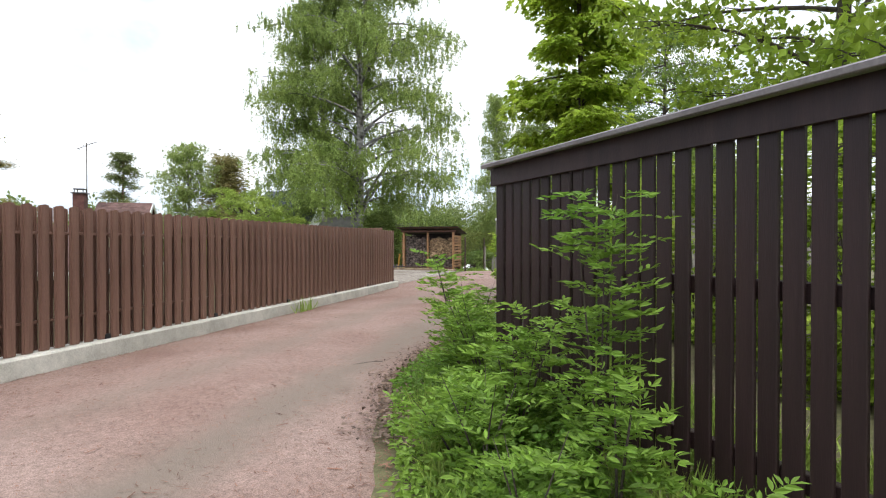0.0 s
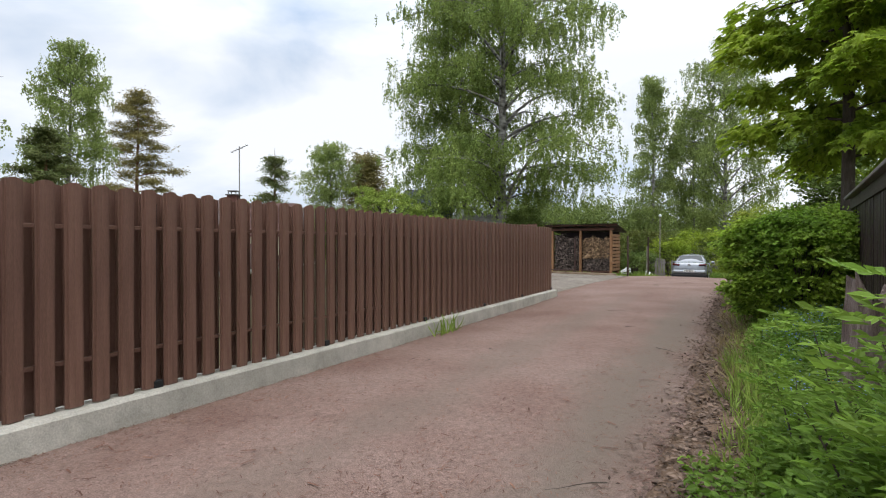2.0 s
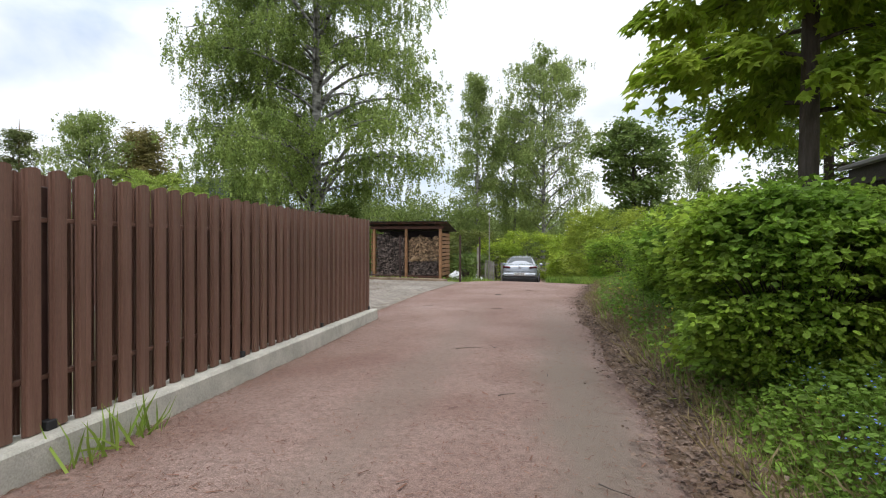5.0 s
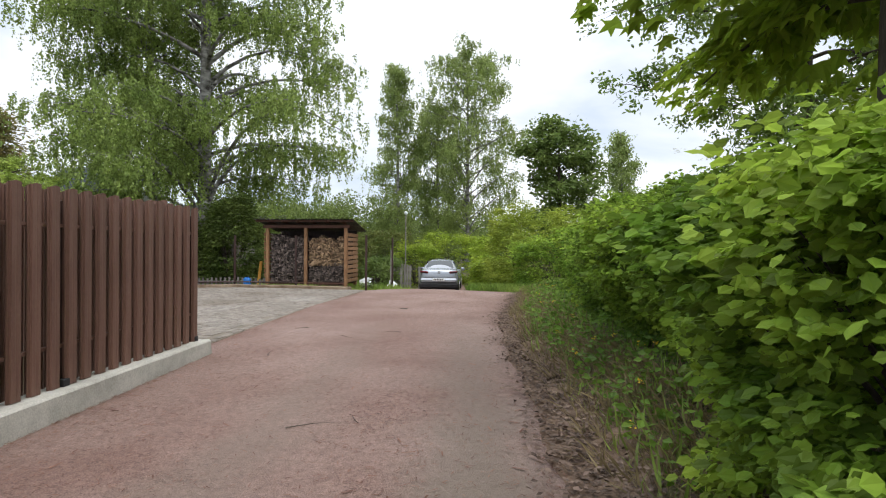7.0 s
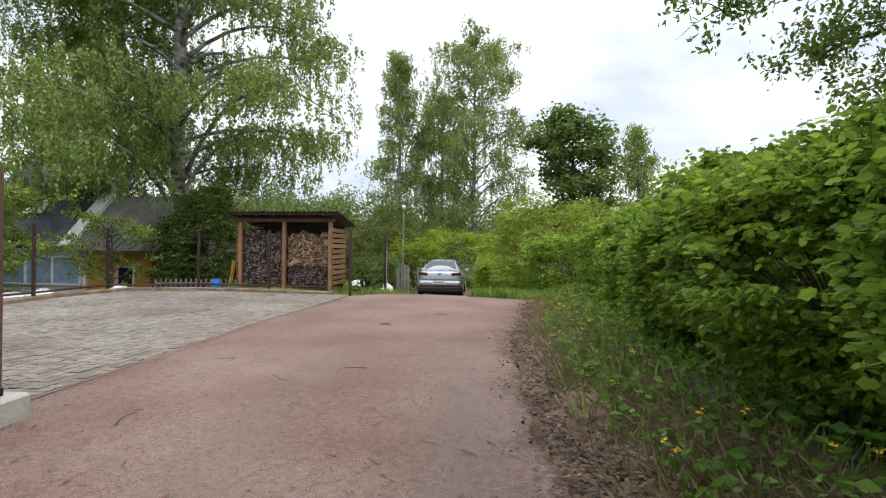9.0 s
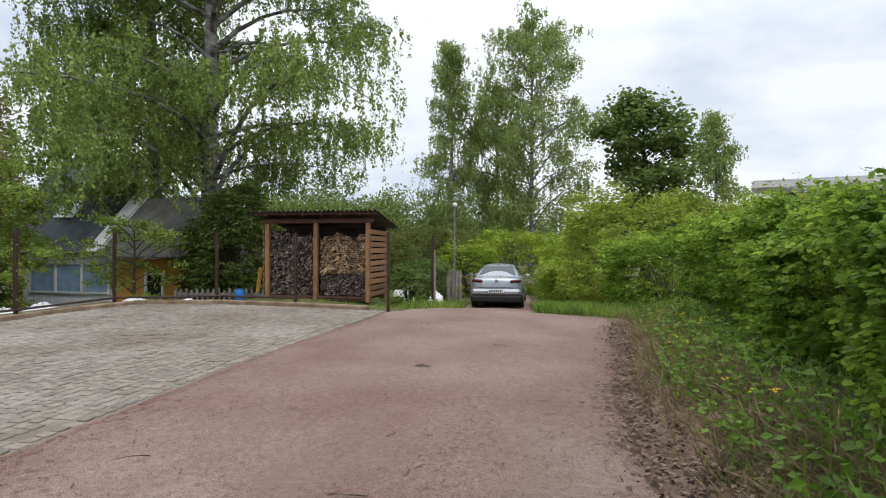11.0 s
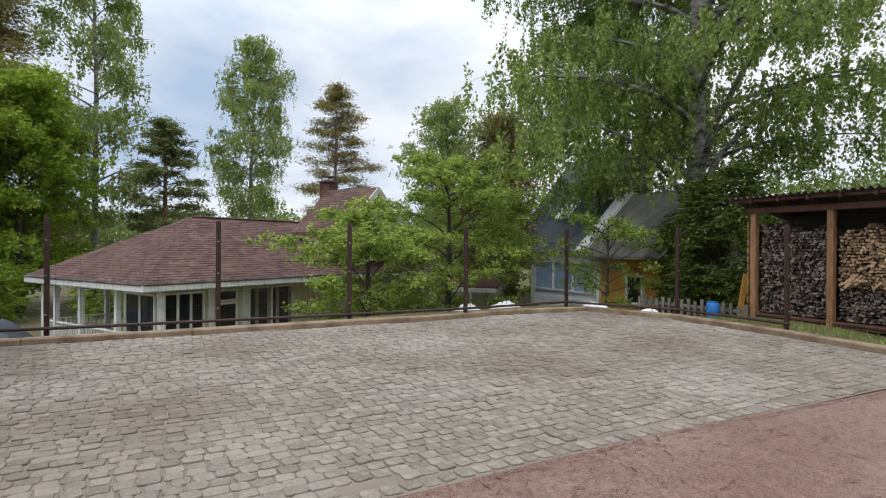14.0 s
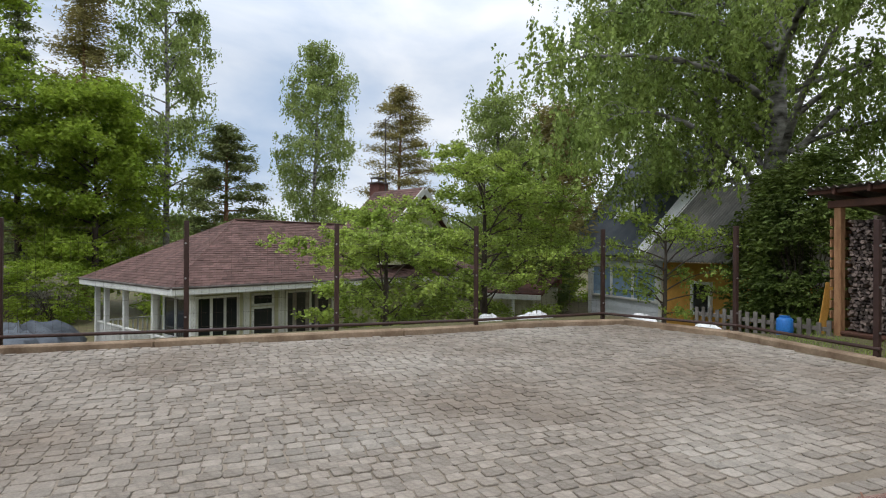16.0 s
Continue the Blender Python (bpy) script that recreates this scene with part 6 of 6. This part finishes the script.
def rowan(x, y, h, seed, n_stem=3, spread_=0.25, label="young rowan sapling with feathery bright green leaves"):
    """Thin stems with compound leaves: pairs of leaflets along drooping stalks."""
    rng = np.random.default_rng(seed)
    t = thing("rowan_sapling", label, "sapling", pose(x, y, float(height_at(x, y)) - 0.03), group="rowan saplings")
    s = np.linspace(0, 1, 7)
    lines, LP, LA = [], [], []
    for k in range(n_stem):
        a = rng.uniform(0, 6.28)
        e = spread_ * rng.uniform(0.3, 1)
        hh = h * rng.uniform(0.65, 1.0) if k else h
        st = np.stack([e * math.cos(a) * s ** 1.4, e * math.sin(a) * s ** 1.4, hh * s], -1)
        lines.append(st)
        for q in range(int(30 * hh) + 4):
            f = rng.uniform(0.18, 1.0)
            o = np.array([np.interp(f, s, st[:, c]) for c in range(3)])
            b = rng.uniform(0, 6.28)
            ln = rng.uniform(0.14, 0.24)
            d = np.array([math.cos(b), math.sin(b), rng.uniform(0.15, 0.7)])
            side = np.array([-d[1], d[0], 0])
            for w in np.linspace(0.25, 0.95, 5):
                pt = o + d * ln * w - np.array([0, 0, 0.25 * ln * w * w])
                for sg in (1, -1):
                    LP.append(pt)
                    LA.append(side * sg + d * 0.6 + rng.normal(size=3) * 0.15)
            LP.append(o + d * ln - np.array([0, 0, 0.25 * ln]))
            LA.append(d)
    tubes("stem", np.array(lines), np.tile(0.009 * (1.15 - s), (n_stem, 1)), M_BARK, t, 5)
    LP, LA = np.array(LP), np.array(LA)
    leaves("foliage", LP, LA, rng.uniform(0.045, 0.075, len(LP)), FEATHER, L_ROWAN, t, rng, 0.6)
    return t


rowan(0.1, 2.88, 1.55, 1, 3, 0.14)
rowan(0.16, 2.5, 0.7, 2, 3, 0.2)
rowan(0.5, 2.1, 0.4, 3, 4, 0.3)
rowan(-0.35, 3.3, 0.95, 4, 5, 0.4)
rowan(-0.5, 2.95, 0.7, 5, 5, 0.4)
rowan(-0.6, 3.9, 1.0, 6, 5, 0.4)
rowan(-0.95, 4.6, 1.25, 7, 4, 0.3)
rowan(-1.05, 5.5, 1.0, 8, 5, 0.4)
rowan(-0.72, 3.3, 0.6, 10, 5, 0.35)
rowan(-0.2, 2.25, 0.55, 11, 5, 0.35)
rowan(-0.6, 5.4, 0.8, 12, 5, 0.4)
rowan(-1.2, 6.4, 0.6, 13, 5, 0.4)
rowan(0.85, 1.6, 0.35, 14, 4, 0.3)
# weeds on the kerb
rng = np.random.default_rng(110)
for y in (10.35, 10.7, 10.95):
    w = thing("grass_tuft", "tall green grass tuft growing beside the kerb", "grass", pose(-5.52, y, 0.16), group="kerb weeds")
    p = rng.normal(size=(15, 3)) * np.array([0.04, 0.08, 0])
    leaves("blade", p, rng.normal(size=(15, 3)) * 0.4 + np.array([0, 0, 1]), rng.uniform(0.13, 0.38, 15), BLADE, L_GRASS, w, rng)
# needles and twigs strewn on the gravel
n = 42000
y = rng.uniform(0, 27, n)
side = rng.uniform(0, 1, n) ** 2.2
x = np.where(rng.uniform(size=n) < 0.62, road_edge_l(y) + 0.04 + side * 3.0, road_edge_r(y) - side * 1.6)
ok = x > road_edge_l(y) + 0.03
x, y = x[ok], y[ok]
uu = (x - road_edge_l(y)) / (road_edge_r(y) - road_edge_l(y))
p = np.stack([x, y, height_at(x, y) + 0.022 + 0.035 * (1 - (2 * uu - 1) ** 2)], -1)
ax = rng.normal(size=p.shape) * np.array([1, 1, 0.02])
stuff(leaves("pine_litter", p, ax, rng.uniform(0.01, 0.046, len(p)) * np.where(rng.uniform(size=len(p)) < 0.04, 2.2, 1.0), (np.array([[0, 0.07, 0], [0, -0.07, 0], [1, -0.05, 0.02], [1, 0.05, 0.02]]), np.array([[0, 1, 2], [0, 2, 3]])), M_NEEDLE, None, rng, 0.9),
      "brown pine needles and twigs strewn on gravel", "litter")
for k in range(14):
    y = rng.uniform(2, 26)
    x = rng.uniform(-5.3, -2.0)
    a = rng.uniform(0, 6.28)
    ln = rng.uniform(0.12, 0.4)
    z = float(height_at(x, y)) + 0.055
    tw = thing("twig", "thin dry brown twig lying on the gravel", "twig", pose(x, y, z, 0, 0, math.degrees(a)), group="twigs on the lane")
    s = np.linspace(0, 1, 5)
    tubes("stick", np.stack([ln * s, 0.05 * ln * np.sin(s * 5 + k), 0.006 * np.sin(s * 3)], -1)[None], (0.004 * (1.2 - s))[None], M_BARK, tw, 4)
dung = crumpled("leaf_clump", "dark clump of leaves lying on the gravel", -3.77, 22.2, 0.2, 0.1, 0.055, 0.03, 9, M_BARK)
dung["category"] = "debris"

# ---- pavers, last ----
rng = np.random.default_rng(120)
PL, PW = 0.126, 0.112


def paver_mesh(k):
    """A rounded, slightly domed cobble paver."""
    r = np.random.default_rng(200 + k)
    bm = bmesh.new()
    c = 0.017
    hx, hy = PW / 2 - 0.0045 + r.normal() * 0.003, PL / 2 - 0.0045 + r.normal() * 0.005
    out = [(-hx + c, -hy), (hx - c, -hy), (hx, -hy + c), (hx, hy - c), (hx - c, hy), (-hx + c, hy), (-hx, hy - c), (-hx, -hy + c)]
    out = [(x + r.normal() * 0.003, y + r.normal() * 0.004) for x, y in out]
    low = [bm.verts.new((x, y, -0.03)) for x, y in out]
    mid_ = [bm.verts.new((x, y, 0.004)) for x, y in out]
    topv = [bm.verts.new((x * 0.93, y * 0.94, 0.0078)) for x, y in out]
    for a, b in ((low, mid_), (mid_, topv)):
        for q in range(8):
            bm.faces.new((a[q], a[(q + 1) % 8], b[(q + 1) % 8], b[q]))
    bm.faces.new(topv)
    me = bpy.data.meshes.new("paver")
    bm.to_mesh(me)
    bm.free()
    return me


kinds = [paver_mesh(k) for k in range(10)]
for me in kinds:
    me.materials.append(M_PAVER)
spots = []
for col in range(int(7.6 / PW)):
    for row in range(int(12.4 / PL)):
        x = -13.2 + (col + 0.5) * PW + 0.012 * math.sin(row * 0.7 + col)
        y = 16.9 + (row + 0.5 + 0.5 * (col % 2) + 0.22 * math.sin(col * 2.6)) * PL
        spots.append((x, y))
spots = np.array(spots)
spots = spots[(spots[:, 0] < np.interp(spots[:, 1], [16.9, 22.0, 27.9], [-6.0, -5.97, -5.6]) - 0.215) & inside(spots[:, 0], spots[:, 1], YARD) & inside(spots[:, 0] + 0.05, spots[:, 1] + 0.05, YARD)]
near = (np.abs(spots[:, 0] + 6.75) < 0.7) & (np.abs(spots[:, 1] - 22.3) < 1.75)
# the border course along the gravel
geo = []
for me in kinds:
    v = np.array([v.co[:] for v in me.vertices])
    fs = [list(p.vertices) for p in me.polygons]
    geo.append((v, fs))
VV, FF = [], []
edge_y = np.arange(17.0, 27.75, 0.122)
edge_x = np.interp(edge_y, [16.9, 22.0, 27.9], [-6.0, -5.97, -5.6]) - 0.09
laid = [(x, y, n_, 0.0) for (x, y), n_ in zip(spots, near)] + [(x, y, abs(y - 22) < 1.5, math.pi / 2) for x, y in zip(edge_x, edge_y)]
for x, y, nr, turn in laid:
    k = int(rng.integers(0, 10))
    dz, a = rng.normal() * 0.0026, rng.normal() * 0.04 + (math.pi if rng.uniform() < 0.5 else 0) + turn
    if nr:
        ob = put("paver", kinds[k], None, yard)
        ob.location, ob.rotation_euler = (x, y, 0.1815 + dz), (rng.normal() * 0.012, rng.normal() * 0.012, a)
    else:
        v, fs = geo[k]
        ca, sa = math.cos(a), math.sin(a)
        w = np.stack([x + v[:, 0] * ca - v[:, 1] * sa, y + v[:, 0] * sa + v[:, 1] * ca, 0.1815 + dz + v[:, 2]], -1)
        b = len(VV) * len(v)
        VV.append(w)
        FF += [[b + q for q in f] for f in fs]
me = bpy.data.meshes.new("paver_rest")
me.from_pydata(np.concatenate(VV).tolist(), [], FF)
tagged(put("paver_rest", me, M_PAVER_J, yard), kind="stuff")
